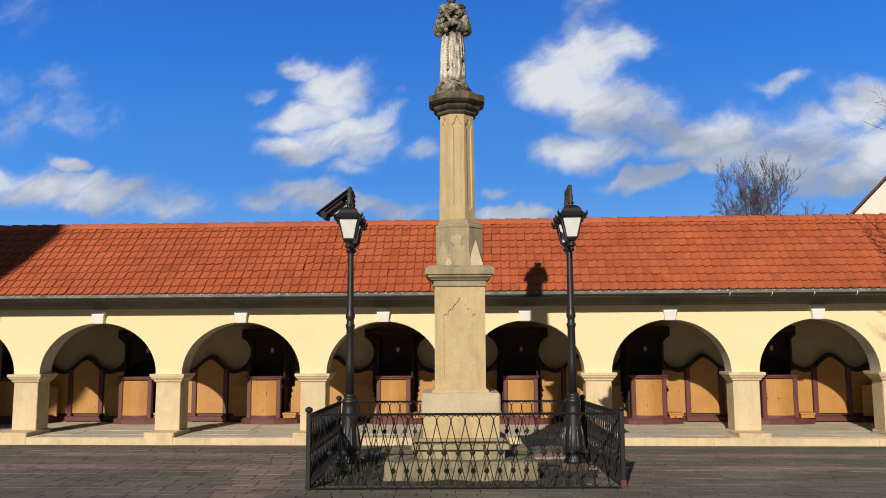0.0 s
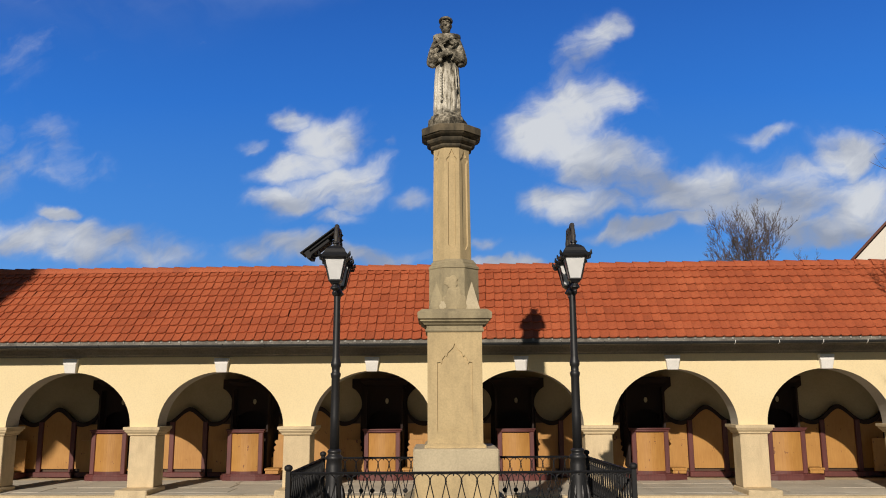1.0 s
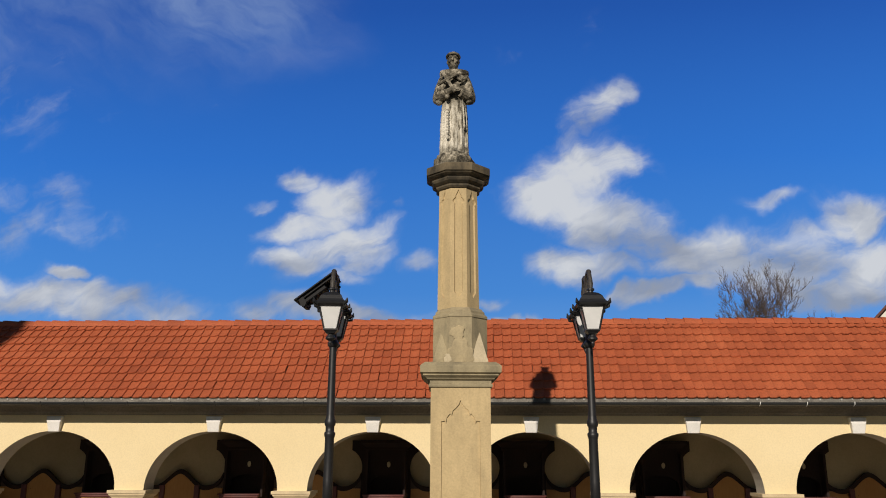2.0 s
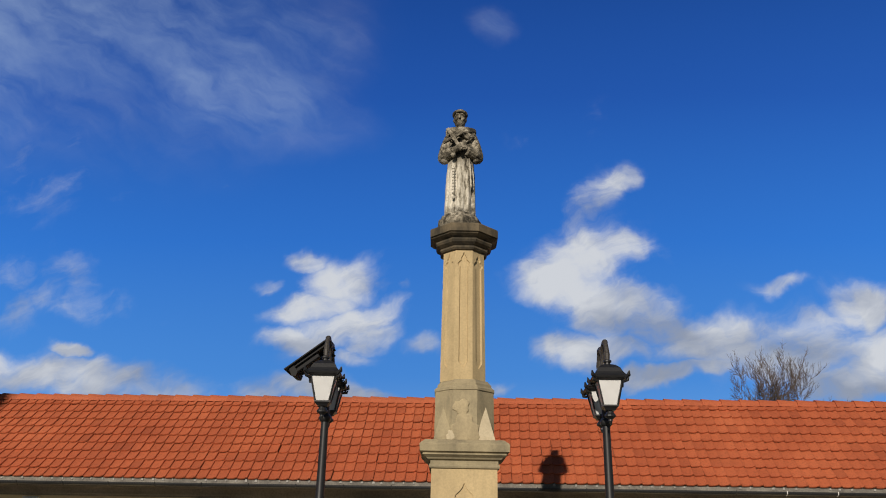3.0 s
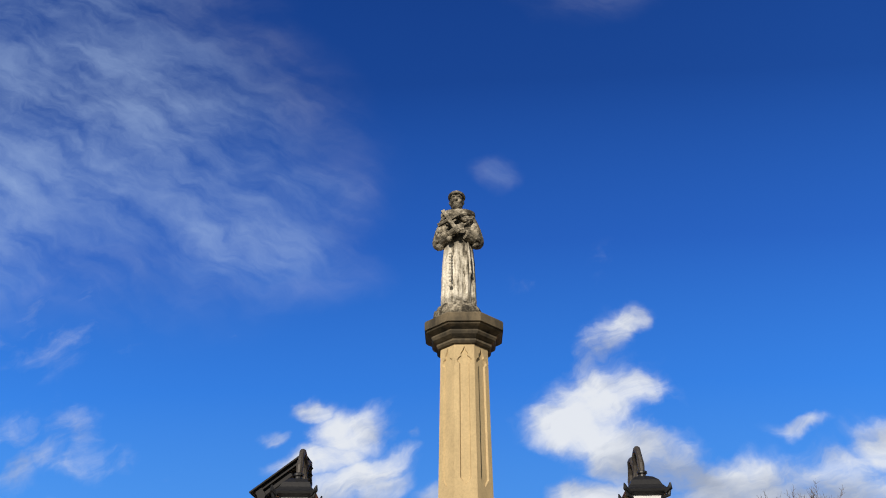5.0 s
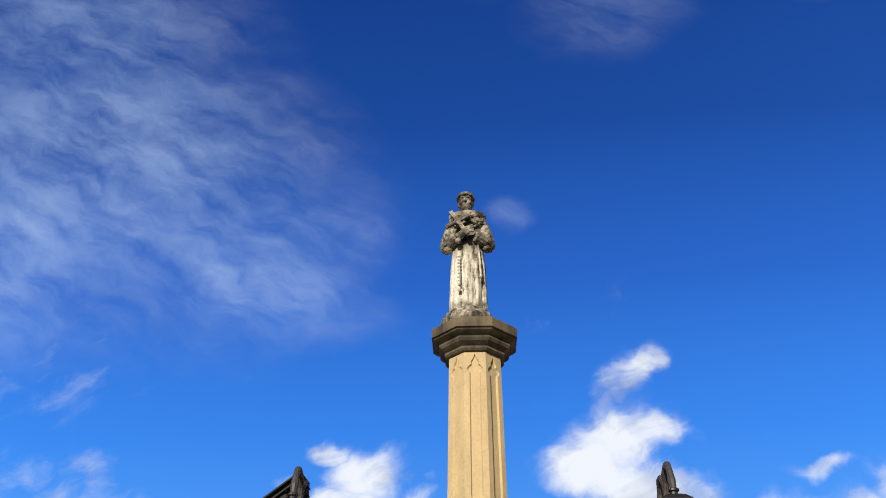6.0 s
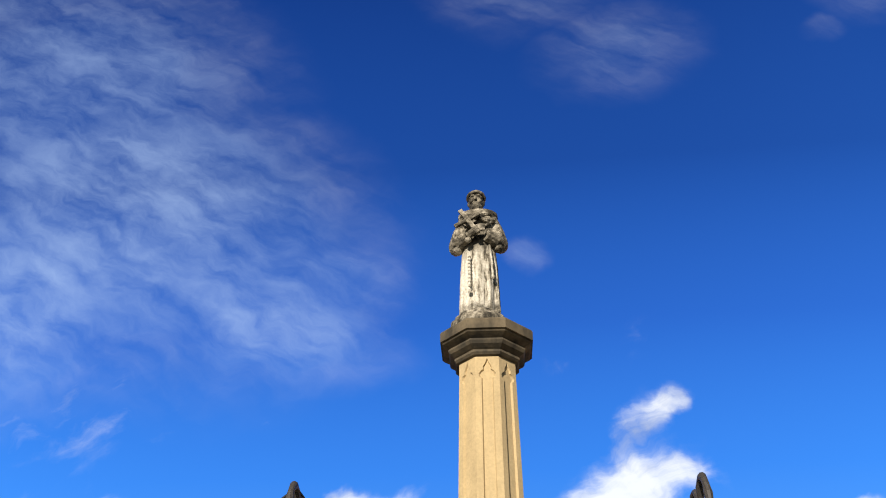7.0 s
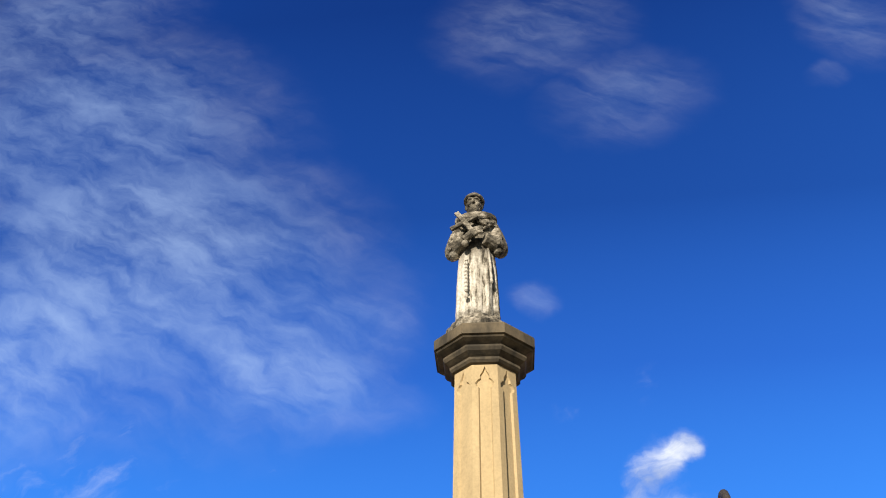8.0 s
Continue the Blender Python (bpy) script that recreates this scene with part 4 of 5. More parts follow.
def statue():
    parts = []
    # uneven base lump
    parts.append((roughen(loft([ring(0.275, -0.13, 9, sy=0.95), ring(0.272, 0.01, 9, sy=0.95), ring(0.262, 0.03, 9, sy=0.95), ring(0.225, 0.045, 9), ring(0.215, 0.085, 9), ring(0.18, 0.10, 9)]), 0.022, 10), 1))
    # robe with vertical folds
    rows = []
    prof = [(0.08, 0.178, 0.16), (0.2, 0.172, 0.15), (0.40, 0.170, 0.142), (0.60, 0.168, 0.135), (0.74, 0.160, 0.13), (0.82, 0.155, 0.125), (0.90, 0.165, 0.13), (1.0, 0.172, 0.135), (1.10, 0.165, 0.135), (1.16, 0.15, 0.12), (1.21, 0.09, 0.09)]
    N = 72
    for z, rx, ry in prof:
        row = []
        for i in range(N):
            a = 2 * math.pi * i / N
            k = max(0.0, min(1.0, (0.82 - z) / 0.5))
            fold = 1 + k * (0.095 * math.sin(11 * a + 1.2 * math.sin(2 * a) + 0.8 * z) + 0.04 * math.sin(19 * a + 2.0)) * (0.6 + 0.4 * math.sin(a - 1.5) ** 2)
            row.append((rx * fold * math.cos(a), ry * fold * math.sin(a), z))
        rows.append(row)
    parts.append((loft(rows), 0))
    # front scapular strip and the knotted cord
    parts.append((tube([(-0.075, -0.150, 0.66), (-0.078, -0.158, 0.55), (-0.075, -0.163, 0.42), (-0.078, -0.165, 0.32)], 0.014, 6), 0))
    for k in range(9):
        parts.append((blob((-0.077, -0.164 - 0.0008 * k, 0.64 - 0.038 * k), (0.020, 0.018, 0.013), n=1), 1))
    parts.append((blob((-0.078, -0.170, 0.28), (0.022, 0.02, 0.03), n=1), 1))
    parts.append((tube([(0.105, -0.125, 0.78), (0.125, -0.130, 0.60), (0.13, -0.135, 0.45)], 0.013, 6), 0))
    parts.append((blob((0.131, -0.138, 0.43), (0.018, 0.018, 0.03), n=1), 1))
    # wide sleeves bent at the elbow
    for s in (-1, 1):
        sh, el = (s * 0.135, 0.0, 1.10), (s * 0.205, -0.02, 0.855)
        wr = (s * 0.085, -0.165, 0.86)
        parts.append((tube([sh, (s * 0.175, -0.005, 0.97), el], [0.070, 0.078, 0.076], 12), 1))
        parts.append((tube([(s * 0.21, -0.015, 0.85), (s * 0.165, -0.10, 0.85), wr], [0.074, 0.068, 0.050], 12), 1))
        parts.append((blob((s * 0.207, -0.02, 0.845), (0.074, 0.08, 0.08)), 1))
        parts.append((blob((s * 0.190, -0.055, 0.785), (0.045, 0.055, 0.040)), 1))
        parts.append((blob((s * 0.12, 0.0, 1.11), (0.08, 0.10, 0.075)), 1))
    # hands laid over each other
    parts.append((tube([(-0.09, -0.185, 0.845), (-0.02, -0.215, 0.885), (0.045, -0.215, 0.905)], [0.036, 0.036, 0.022], 8), 1))
    for k in range(4):
        parts.append((tube([(-0.015, -0.222, 0.872 + 0.018 * k), (0.04, -0.226, 0.885 + 0.019 * k), (0.075, -0.212, 0.89 + 0.02 * k)], [0.0135, 0.012, 0.010], 6), 1))
    parts.append((blob((-0.085, -0.19, 0.80), (0.033, 0.03, 0.03)), 0))
    # cross held slantwise against the breast
    a, b = Vector((0.015, -0.238, 0.84)), Vector((-0.155, -0.195, 1.14))
    d = (b - a).normalized()
    side = d.cross(Vector((0, -1, 0))).normalized()
    fwd = side.cross(d)

    def bar(p, q, u, v, w, t):
        return loft([[c + sx * w * u + sy * t * v for sx, sy in ((-1, -1), (1, -1), (1, 1), (-1, 1))] for c in (p, q)])

    parts.append((bar(a, b, side, fwd, 0.021, 0.014), 1))
    mid = a + 0.60 * (b - a) + Vector((0, 0.012, 0))
    parts.append((bar(mid - 0.135 * side, mid + 0.135 * side, d, fwd, 0.019, 0.014), 1))
    # cowl round the neck, hood folds
    parts.append((tube([(0.15 * math.cos(t), 0.115 * math.sin(t) - 0.005, 1.185 - 0.03 * max(0, -math.sin(t))) for t in [2 * math.pi * i / 20 for i in range(21)]], 0.045, 8), 1))
    parts.append((roughen(loft([ring(0.17, 1.06, 24, sy=0.78), ring(0.185, 1.10, 24, sy=0.8), ring(0.165, 1.17, 24, sy=0.8), ring(0.10, 1.22, 24)]), 0.014, 12), 1))
    parts.append((tube([(-0.12, -0.11, 1.15), (0.0, -0.165, 1.085), (0.12, -0.11, 1.15)], [0.02, 0.026, 0.02], 6), 1))
    parts.append((tube([(0.02, -0.165, 1.07), (0.10, -0.14, 1.04), (0.16, -0.09, 1.08)], [0.02, 0.024, 0.02], 6), 1))
    for s in (-1, 1):
        parts.append((tube([(s * 0.15, -0.06, 1.13), (s * 0.12, -0.125, 1.03), (s * 0.05, -0.15, 0.97)], [0.012, 0.016, 0.010], 6), 1))
        parts.append((tube([(s * 0.21, -0.06, 1.02), (s * 0.225, -0.085, 0.92), (s * 0.20, -0.10, 0.83)], [0.010, 0.014, 0.010], 6), 1))
    # neck, plain head turned a little down, beard, tonsured hair
    parts.append((tube([(0, 0.0, 1.18), (-0.01, -0.02, 1.27)], [0.06, 0.055], 10), 1))
    parts.append((blob((-0.012, -0.030, 1.335), (0.074, 0.085, 0.108), n=3), 1))
    parts.append((blob((-0.014, -0.092, 1.252), (0.044, 0.040, 0.060), n=2), 0))
    parts.append((blob((-0.014, -0.112, 1.285), (0.040, 0.022, 0.014), n=2), 0))
    parts.append((tube([(-0.013, -0.108, 1.372), (-0.013, -0.132, 1.328), (-0.013, -0.128, 1.316)], [0.009, 0.014, 0.012], 7), 1))
    for s in (-1, 1):
        parts.append((tube([(-0.012 + s * 0.008, -0.112, 1.375), (-0.012 + s * 0.034, -0.108, 1.382), (-0.012 + s * 0.058, -0.085, 1.368)], [0.010, 0.012, 0.009], 7), 1))
        parts.append((blob((-0.012 + s * 0.038, -0.098, 1.318), (0.022, 0.020, 0.020), n=2), 1))
        parts.append((blob((-0.012 + s * 0.074, -0.03, 1.335), (0.012, 0.018, 0.028), n=2), 1))
    # cropped hair all round, hollow crown
    parts.append((tube([(-0.012 + 0.078 * math.cos(t), -0.020 + 0.086 * math.sin(t), 1.412 - 0.012 * math.sin(t)) for t in [2 * math.pi * i / 22 for i in range(23)]], 0.020, 8), 1))
    parts.append((blob((-0.012, 0.005, 1.385), (0.078, 0.080, 0.060), n=2), 1))
    bm = bmesh.new()
    for b_, idx in parts:
        bm = merge(bm, b_)
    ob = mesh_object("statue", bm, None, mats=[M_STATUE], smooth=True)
    rm = ob.modifiers.new("weld", "REMESH")
    rm.mode, rm.voxel_size = "VOXEL", 0.004
    sm = ob.modifiers.new("worn", "SMOOTH")
    sm.factor, sm.iterations = 0.5, 1
    tx = bpy.data.textures.new("pitting", "CLOUDS")
    tx.noise_scale, tx.noise_depth = 0.03, 3
    dm = ob.modifiers.new("pitting", "DISPLACE")
    dm.texture, dm.strength, dm.mid_level = tx, 0.007, 0.5
    return ob


st = statue()
st.matrix_basis = pose(-0.037, -0.075, 5.20, 0, 0, 0) @ Matrix.Diagonal((0.99, 1.0, 1.03, 1))
tagged(st, "weathered pale stone statue of a robed standing figure", "statue")


# ---------------------------------------------------------------- lamp posts
def lantern_frame(y):
    """Corner bars, foot, roof with upturned corners and a finial cup: one cast frame."""
    z = 3.06
    b, t, h = 0.072, 0.128, 0.265
    out = []
    for sx in (-1, 1):
        for sy in (-1, 1):
            out.append(tube([(sx * b, y + sy * b, z), (sx * t, y + sy * t, z + h)], 0.012, 4))
    out.append(loft([[(-r, y - r, zz), (r, y - r, zz), (r, y + r, zz), (-r, y + r, zz)] for r, zz in ((0.05, z - 0.045), (0.06, z - 0.03), (0.082, z - 0.008), (0.082, z + 0.006))]))
    out.append(loft([[(-r, y - r, zz), (r, y - r, zz), (r, y + r, zz), (-r, y + r, zz)] for r, zz in ((0.135, z + h - 0.012), (0.17, z + h + 0.012), (0.178, z + h + 0.03), (0.155, z + h + 0.05), (0.135, z + h + 0.075), (0.115, z + h + 0.12), (0.075, z + h + 0.155), (0.04, z + h + 0.17))]))
    for sx in (-1, 1):
        for sy in (-1, 1):
            out.append(tube([(sx * 0.15, y + sy * 0.15, z + h + 0.005), (sx * 0.185, y + sy * 0.185, z + h + 0.035), (sx * 0.19, y + sy * 0.19, z + h + 0.075)], [0.022, 0.022, 0.006], 5))
            out.append(tube([(sx * 0.135, y + sy * 0.135, z + h - 0.03), (sx * 0.172, y + sy * 0.172, z + h - 0.02), (sx * 0.185, y + sy * 0.185, z + h + 0.012)], [0.015, 0.016, 0.005], 5))
    out.append(lathe([(0.034, z - 0.05), (0.045, z - 0.075), (0.058, z - 0.09), (0.058, z - 0.105), (0.036, z - 0.12), (0.02, z - 0.135), (0.022, z - 0.15), (0.006, z - 0.185)][::-1], 12, 0, y))
    out.append(lathe([(0.034, z + h + 0.165), (0.03, z + h + 0.19), (0.044, z + h + 0.20), (0.044, z + h + 0.215), (0.028, z + h + 0.225)], 12, 0, y))
    return merge(*out)


def lantern_panes(y, k):
    z, b, t, h = 3.06, 0.070, 0.124, 0.265
    m = Matrix.Rotation(k * math.pi / 2, 4, "Z")
    bm = loft([[(-b, -b, 0.004), (b, -b, 0.004), (b, -b + 0.006, 0.004), (-b, -b + 0.006, 0.004)], [(-t, -t, h - 0.01), (t, -t, h - 0.01), (t, -t + 0.006, h - 0.01), (-t, -t + 0.006, h - 0.01)]])
    bmesh.ops.transform(bm, matrix=Matrix.Translation((0, y, z)) @ m, verts=bm.verts)
    return bm


def street_lamp(m, label):
    ob = thing("street_lamp", label, "street lamp", m, group="lamps beside the monument")
    part("stone_footing", roughen(lathe([(0.19, -0.03), (0.19, 0.04), (0.165, 0.075), (0.12, 0.08)], 14), 0.012, 7), M_STONE_DARK, ob, "small dark stone footing")
    part("cast_base", lathe([(0.14, 0.07), (0.14, 0.11), (0.12, 0.14), (0.11, 0.18), (0.13, 0.24), (0.135, 0.32), (0.125, 0.40), (0.115, 0.47), (0.105, 0.60), (0.10, 0.80), (0.092, 0.86), (0.105, 0.875), (0.105, 0.905), (0.085, 0.92), (0.075, 0.945), (0.085, 0.955), (0.085, 0.975), (0.06, 0.995)], 16), M_LAMP, ob, "", True)
    for k in range(8):
        a = math.pi / 4 * k + 0.3
        c, s = math.cos(a), math.sin(a)
        part("leaf_moulding", tube([(0.13 * c, 0.13 * s, 0.17), (0.142 * c, 0.142 * s, 0.30), (0.125 * c, 0.125 * s, 0.46), (0.112 * c, 0.112 * s, 0.56)], [0.008, 0.022, 0.018, 0.004], 6), M_LAMP, ob)
    part("pole", lathe([(0.058, 0.99), (0.056, 1.40), (0.052, 1.86), (0.058, 1.875), (0.064, 1.90), (0.064, 1.92), (0.05, 1.935), (0.05, 1.99), (0.062, 2.01), (0.064, 2.05), (0.052, 2.08), (0.047, 2.12), (0.043, 2.6), (0.040, 3.0), (0.036, 3.45), (0.03, 3.55)], 14), M_LAMP, ob, "", True)
    part("pole_collar", lathe([(0.045, 2.90), (0.06, 2.915), (0.066, 2.935), (0.066, 2.955), (0.052, 2.97), (0.045, 2.985)], 14), M_LAMP, ob, "", True)
    for s in (-1, 1):
        y = s * 0.32
        arc = [(0, s * 0.02, 3.40)] + [(0, s * (0.16 - 0.16 * math.cos(math.pi * i / 10)), 3.54 + 0.24 * math.sin(math.pi * i / 10)) for i in range(11)]
        part("bracket", tube(arc, [0.03] + [0.026 + 0.007 * (i % 3 == 0) for i in range(11)], 9), M_ARM, ob, "curved cast bracket")
        body = part("lantern", lantern_frame(y), M_LAMP, ob, "black cast lantern with upturned roof corners")
        for k in range(4):
            part("pane", lantern_panes(y, k), M_MILK, body, "milk-white pane")
        part("bulb_holder", lathe([(0.02, 3.07), (0.03, 3.08), (0.03, 3.12), (0.02, 3.13)], 10, 0, y), M_KEY, body)
    return ob


street_lamp(pose(-1.462, -0.13, 0, 0, 0, 5.0), "black cast-iron double lamp post with a solar panel beside it")
street_lamp(pose(1.548, -0.02, 0, 0, 0, 0.0), "black cast-iron double lamp post with milk-white lanterns")

# solar panel on the first lamp
sp = thing("solar_panel", "dark tilted solar panel strapped to the lamp post", "solar panel", pose(-1.715, 0.02, 3.645, 0, -37, 0))
part("panel_frame", bevel(box(-0.30, 0.30, -0.17, 0.17, -0.008, 0.008), 0.003), M_BLACKBOX, sp)
part("panel_glass", box(-0.285, 0.285, -0.155, 0.155, 0.0085, 0.012), M_PANEL, sp, "dark blue glass")
part("junction_box", bevel(box(-0.24, 0.10, -0.10, 0.12, -0.095, -0.016), 0.008), M_BLACKBOX, sp, "black battery box")
for s in (-0.12, 0.12):
    part("support_rail", box(-0.26, 0.27, s - 0.012, s + 0.012, -0.04, -0.008), M_BLACKBOX, sp)
part("end_fin", extrude_outline([(-0.25, -0.016), (-0.27, -0.10), (-0.235, -0.13), (-0.19, -0.10), (-0.19, -0.016)], -0.14, 0.14), M_BLACKBOX, sp)
part("strut", tube([(-0.21, 0, -0.10), (0.02, 0, -0.20), (0.24, 0.02, -0.15)], 0.013, 6), M_LAMP, sp)
part("clamp_arm", tube([(0.05, 0, -0.05), (0.14, 0, -0.10), (0.28, 0, -0.10)], 0.018, 6), M_LAMP, sp)
loop = [(-0.13 + 0.0 * i, -0.02, -0.10) for i in range(1)] + [(-0.05 + 0.075 * math.cos(t), -0.04, -0.26 + 0.10 * math.sin(t)) for t in [2.2 - 0.55 * i for i in range(13)]] + [(0.06, -0.02, -0.16)]
part("cable", tube(loop, 0.006, 5), M_CABLE, sp, "loose looped cable")


# ---------------------------------------------------------------- wrought iron fence
FW, FD, FR, FH = 1.81, 1.52, 1.14, 0.86
fence = thing("iron_fence", "low black wrought-iron fence round the monument", "fence", pose(0.06, -0.08, 0, 0, 0, 3.0))


def fall(y):
    return -0.05 * (y + FD) / (FR + FD)


def fence_post(x, y):
    h = FH + fall(y)
    p = part("post", box(x - 0.026, x + 0.026, y - 0.026, y + 0.026, -0.06, h + 0.015, 0.004), M_IRON, fence)
    part("knob", lathe([(0.02, h + 0.01), (0.04, h + 0.025), (0.046, h + 0.045), (0.04, h + 0.065), (0.015, h + 0.08)], 12, x, y), M_IRON, p, "", True)
    return p


for sx in (-1, 1):
    for sy in (-1, 1):
        fence_post(sx * FW, FR if sy > 0 else -FD)
p = part("post_foot", box(FW - 0.03, FW + 0.03, -FD - 0.03, -FD + 0.03, -0.02, 0.10, 0.004), M_IRON_RUST, fence, "rusted post foot")


def fence_side(p, q, n):
    """Rails and crossing bars with arched tops and round bosses, from p to q."""
    p, q = Vector((*p, 0)), Vector((*q, 0))
    d = q - p
    ln = d.length
    d.normalize()
    nrm = Vector((-d.y, d.x, 0))

    def at(s, z, o=0.0):
        q_ = p + d * s + nrm * o
        return q_ + Vector((0, 0, z + fall(q_.y)))

    for z, r in ((FH - 0.01, 0.0135), (0.015, 0.011)):
        part("rail", tube([at(0, z), at(ln, z)], r, 4), M_IRON, fence)
    step = ln / n

    def flat(points, r):
        bar = tube(points, r, 4)
        for v in bar.verts:
            v.co += nrm * (v.co - p).dot(nrm) * 0.9
        return bar

    hi, lo, knot = FH - 0.10, 0.075, 0.415
    for i in range(n):
        s0 = i * step
        mid = s0 + step / 2
        # two crossing bars, riveted behind a round boss, and the arch that joins their tops
        part("lattice_bar", flat([at(s0, hi, 0.004), at(mid, knot, 0.004), at(s0 + step * 0.93, lo + 0.05, 0.004), at(s0 + step, lo - 0.02), at(s0 + step * 1.25, 0.02)], 0.006), M_IRON, fence)
        part("lattice_bar", flat([at(s0 + step, hi, -0.004), at(mid, knot, -0.004), at(s0 + step * 0.07, lo + 0.05, -0.004), at(s0, lo - 0.02), at(s0 - step * 0.25, 0.02)], 0.006), M_IRON, fence)
        part("arch", flat([at(mid - step * 0.5 * math.cos(math.pi * k / 8), hi + (FH - 0.018 - hi) * math.sin(math.pi * k / 8) ** 0.8) for k in range(9)], 0.006), M_IRON, fence)
        part("drop", blob(at(mid, FH - 0.032), (0.010, 0.010, 0.016), n=1), M_IRON, fence)
        boss = blob(at(mid, knot), (0.033, 0.033, 0.033), n=2)
        for v in boss.verts:
            v.co -= nrm * (v.co - at(mid, knot)).dot(nrm) * 0.55
        part("boss", boss, M_IRON, fence, "", True)
        part("collar", blob(at(s0, hi), (0.013, 0.013, 0.018), n=1), M_IRON, fence)
    return None


for a, b, n in (((-FW, -FD), (FW, -FD), 22), ((-FW, FR), (FW, FR), 24), ((-FW, -FD), (-FW, FR), 21), ((FW, -FD), (FW, FR), 21)):
    fence_side(a, b, n)


# bare soil and moss inside the fence, in place of paving
bm = bmesh.new()
NB = 70
rows_ = [[bm.verts.new((-FW + 0.02 + (2 * FW - 0.04) * i / NB, -FD + 0.02 + (FD + FR - 0.04) * j / NB, 0.0)) for i in range(NB + 1)] for j in range(NB + 1)]
for a, b in zip(rows_, rows_[1:]):
    for i in range(NB):
        bm.faces.new((a[i], a[i + 1], b[i + 1], b[i]))
for v in bm.verts:
    edge = min(FW - abs(v.co.x), v.co.y + FD, FR - v.co.y)
    v.co.z = -0.012 + 0.016 * noise.noise(v.co * 2.3) + 0.010 * noise.noise(v.co * 9.0) if edge > 0.1 else -0.012
    v.co.z += 0.4 * fall(v.co.y)
bed = mesh_object("soil_bed", bm, M_SOIL, smooth=True)
bed.matrix_basis = pose(0.06, -0.08, 0, 0, 0, 3.0)
tagged(bed, "dark gritty soil with moss inside the iron fence", "soil", kind="structure")
rnd = random.Random(8)
gv, gf = [], []
for k in range(520):
    if k < 380:
        x, y = rnd.gauss(-1.45, 0.22), rnd.uniform(-1.4, 0.9)
    else:
        x, y = rnd.uniform(-1.6, 1.7), rnd.uniform(-1.35, -1.0)
    if abs(x) > 1.66 or (abs(x) < 1.05 and abs(y + 0.06) < 0.97):
        continue
    a, h, w = rnd.uniform(0, 6.28), rnd.uniform(0.03, 0.10), rnd.uniform(0.004, 0.008)
    lean = rnd.uniform(0.2, 0.9) * h
    c, sn = math.cos(a), math.sin(a)
    o = len(gv)
    gv += [(x - w * sn, y + w * c, -0.02), (x + w * sn, y - w * c, -0.02), (x + 0.35 * lean * c + w * 0.7 * sn, y + 0.35 * lean * sn - w * 0.7 * c, h * 0.6), (x + 0.35 * lean * c - w * 0.7 * sn, y + 0.35 * lean * sn + w * 0.7 * c, h * 0.6), (x + lean * c, y + lean * sn, h)]
    gf += [(o, o + 1, o + 2, o + 3), (o + 3, o + 2, o + 4)]
me = bpy.data.meshes.new("grass_tufts")
me.from_pydata(gv, [], gf)
me.materials.append(M_MOSS)
tagged(new("grass_tufts", me), "short dark grass tufts inside the fence", "grass", kind="stuff")


# ---------------------------------------------------------------- trees
def bare_tree(name, label, m, height, spread, limbs, seed, depth=4, trunk=0.25, fork=0.3, lean=(0, 0), twigs=(1, 1, 2)):
    rnd_ = random.Random(seed)
    root = thing(name, label, "tree", m)
    trunk_bm, tv, tf = None, [], []

    def seg(a, b, r0, r1):
        d = (b - a)
        if d.length < 1e-4:
            return
        d = d.normalized()
        u = d.cross(Vector((0.3, 0.5, 0.8))).normalized()
        w = d.cross(u)
        o = len(tv)
        for c, r in ((a, r0), (b, r1)):
            for k in range(4):
                t = math.pi / 2 * k
                tv.append(c + r * (math.cos(t) * u + math.sin(t) * w))
        for k in range(4):
            j = (k + 1) % 4
            tf.append((o + k, o + j, o + 4 + j, o + 4 + k))

    def grow(p, d, ln, r, lev):
        n = 4
        q = p.copy()
        for i in range(n):
            d2 = (d + Vector((rnd_.gauss(0, 0.18), rnd_.gauss(0, 0.18), rnd_.gauss(0.03, 0.12)))).normalized()
            e = q + d2 * ln / n
            r2 = r * (1 - 0.17 * (i + 1) / 1.3)
            seg(q, e, r * (1 - 0.17 * i / 1.3), r2)
            if lev > 0 and i > 0:
                for _ in range(rnd_.choice(twigs)):
                    a = Vector((rnd_.gauss(0, 1), rnd_.gauss(0, 1), rnd_.gauss(0.25, 0.6))).normalized()
                    grow(e, (d2 * 0.9 + a * 0.7).normalized(), ln * rnd_.uniform(0.36, 0.58), max(r2 * 0.5, trunk * 0.07), lev - 1)
            q, d = e, d2
        if lev > 0:
            grow(q, d, ln * 0.55, r * 0.45, lev - 1)

    base = Vector((0, 0, height * fork))
    for i in range(limbs):
        a = 2 * math.pi * (i + rnd_.uniform(-0.3, 0.3)) / limbs
        d = Vector((math.cos(a) * spread + lean[0], math.sin(a) * spread + lean[1], 1.0)).normalized()
        grow(base + Vector((0, 0, rnd_.uniform(-0.4, 0.2))), d, height * (1 - fork) * rnd_.uniform(0.60, 0.80), trunk * 0.42, depth)
    me_ = bpy.data.meshes.new("crown")
    me_.from_pydata(tv, [], tf)
    me_.materials.append(M_TWIG)
    c = new("crown", me_)
    c.parent = root
    c["label"] = "leafless crown of fine brown twigs"
    part("trunk", roughen(loft([ring(trunk * k, z, 10) for k, z in ((1.5, -0.4), (1.1, 0.3), (0.95, height * fork * 0.5), (0.8, height * fork), (0.3, height * (fork + 0.08)))]), 0.03, 2), M_BARK, root)
    return root


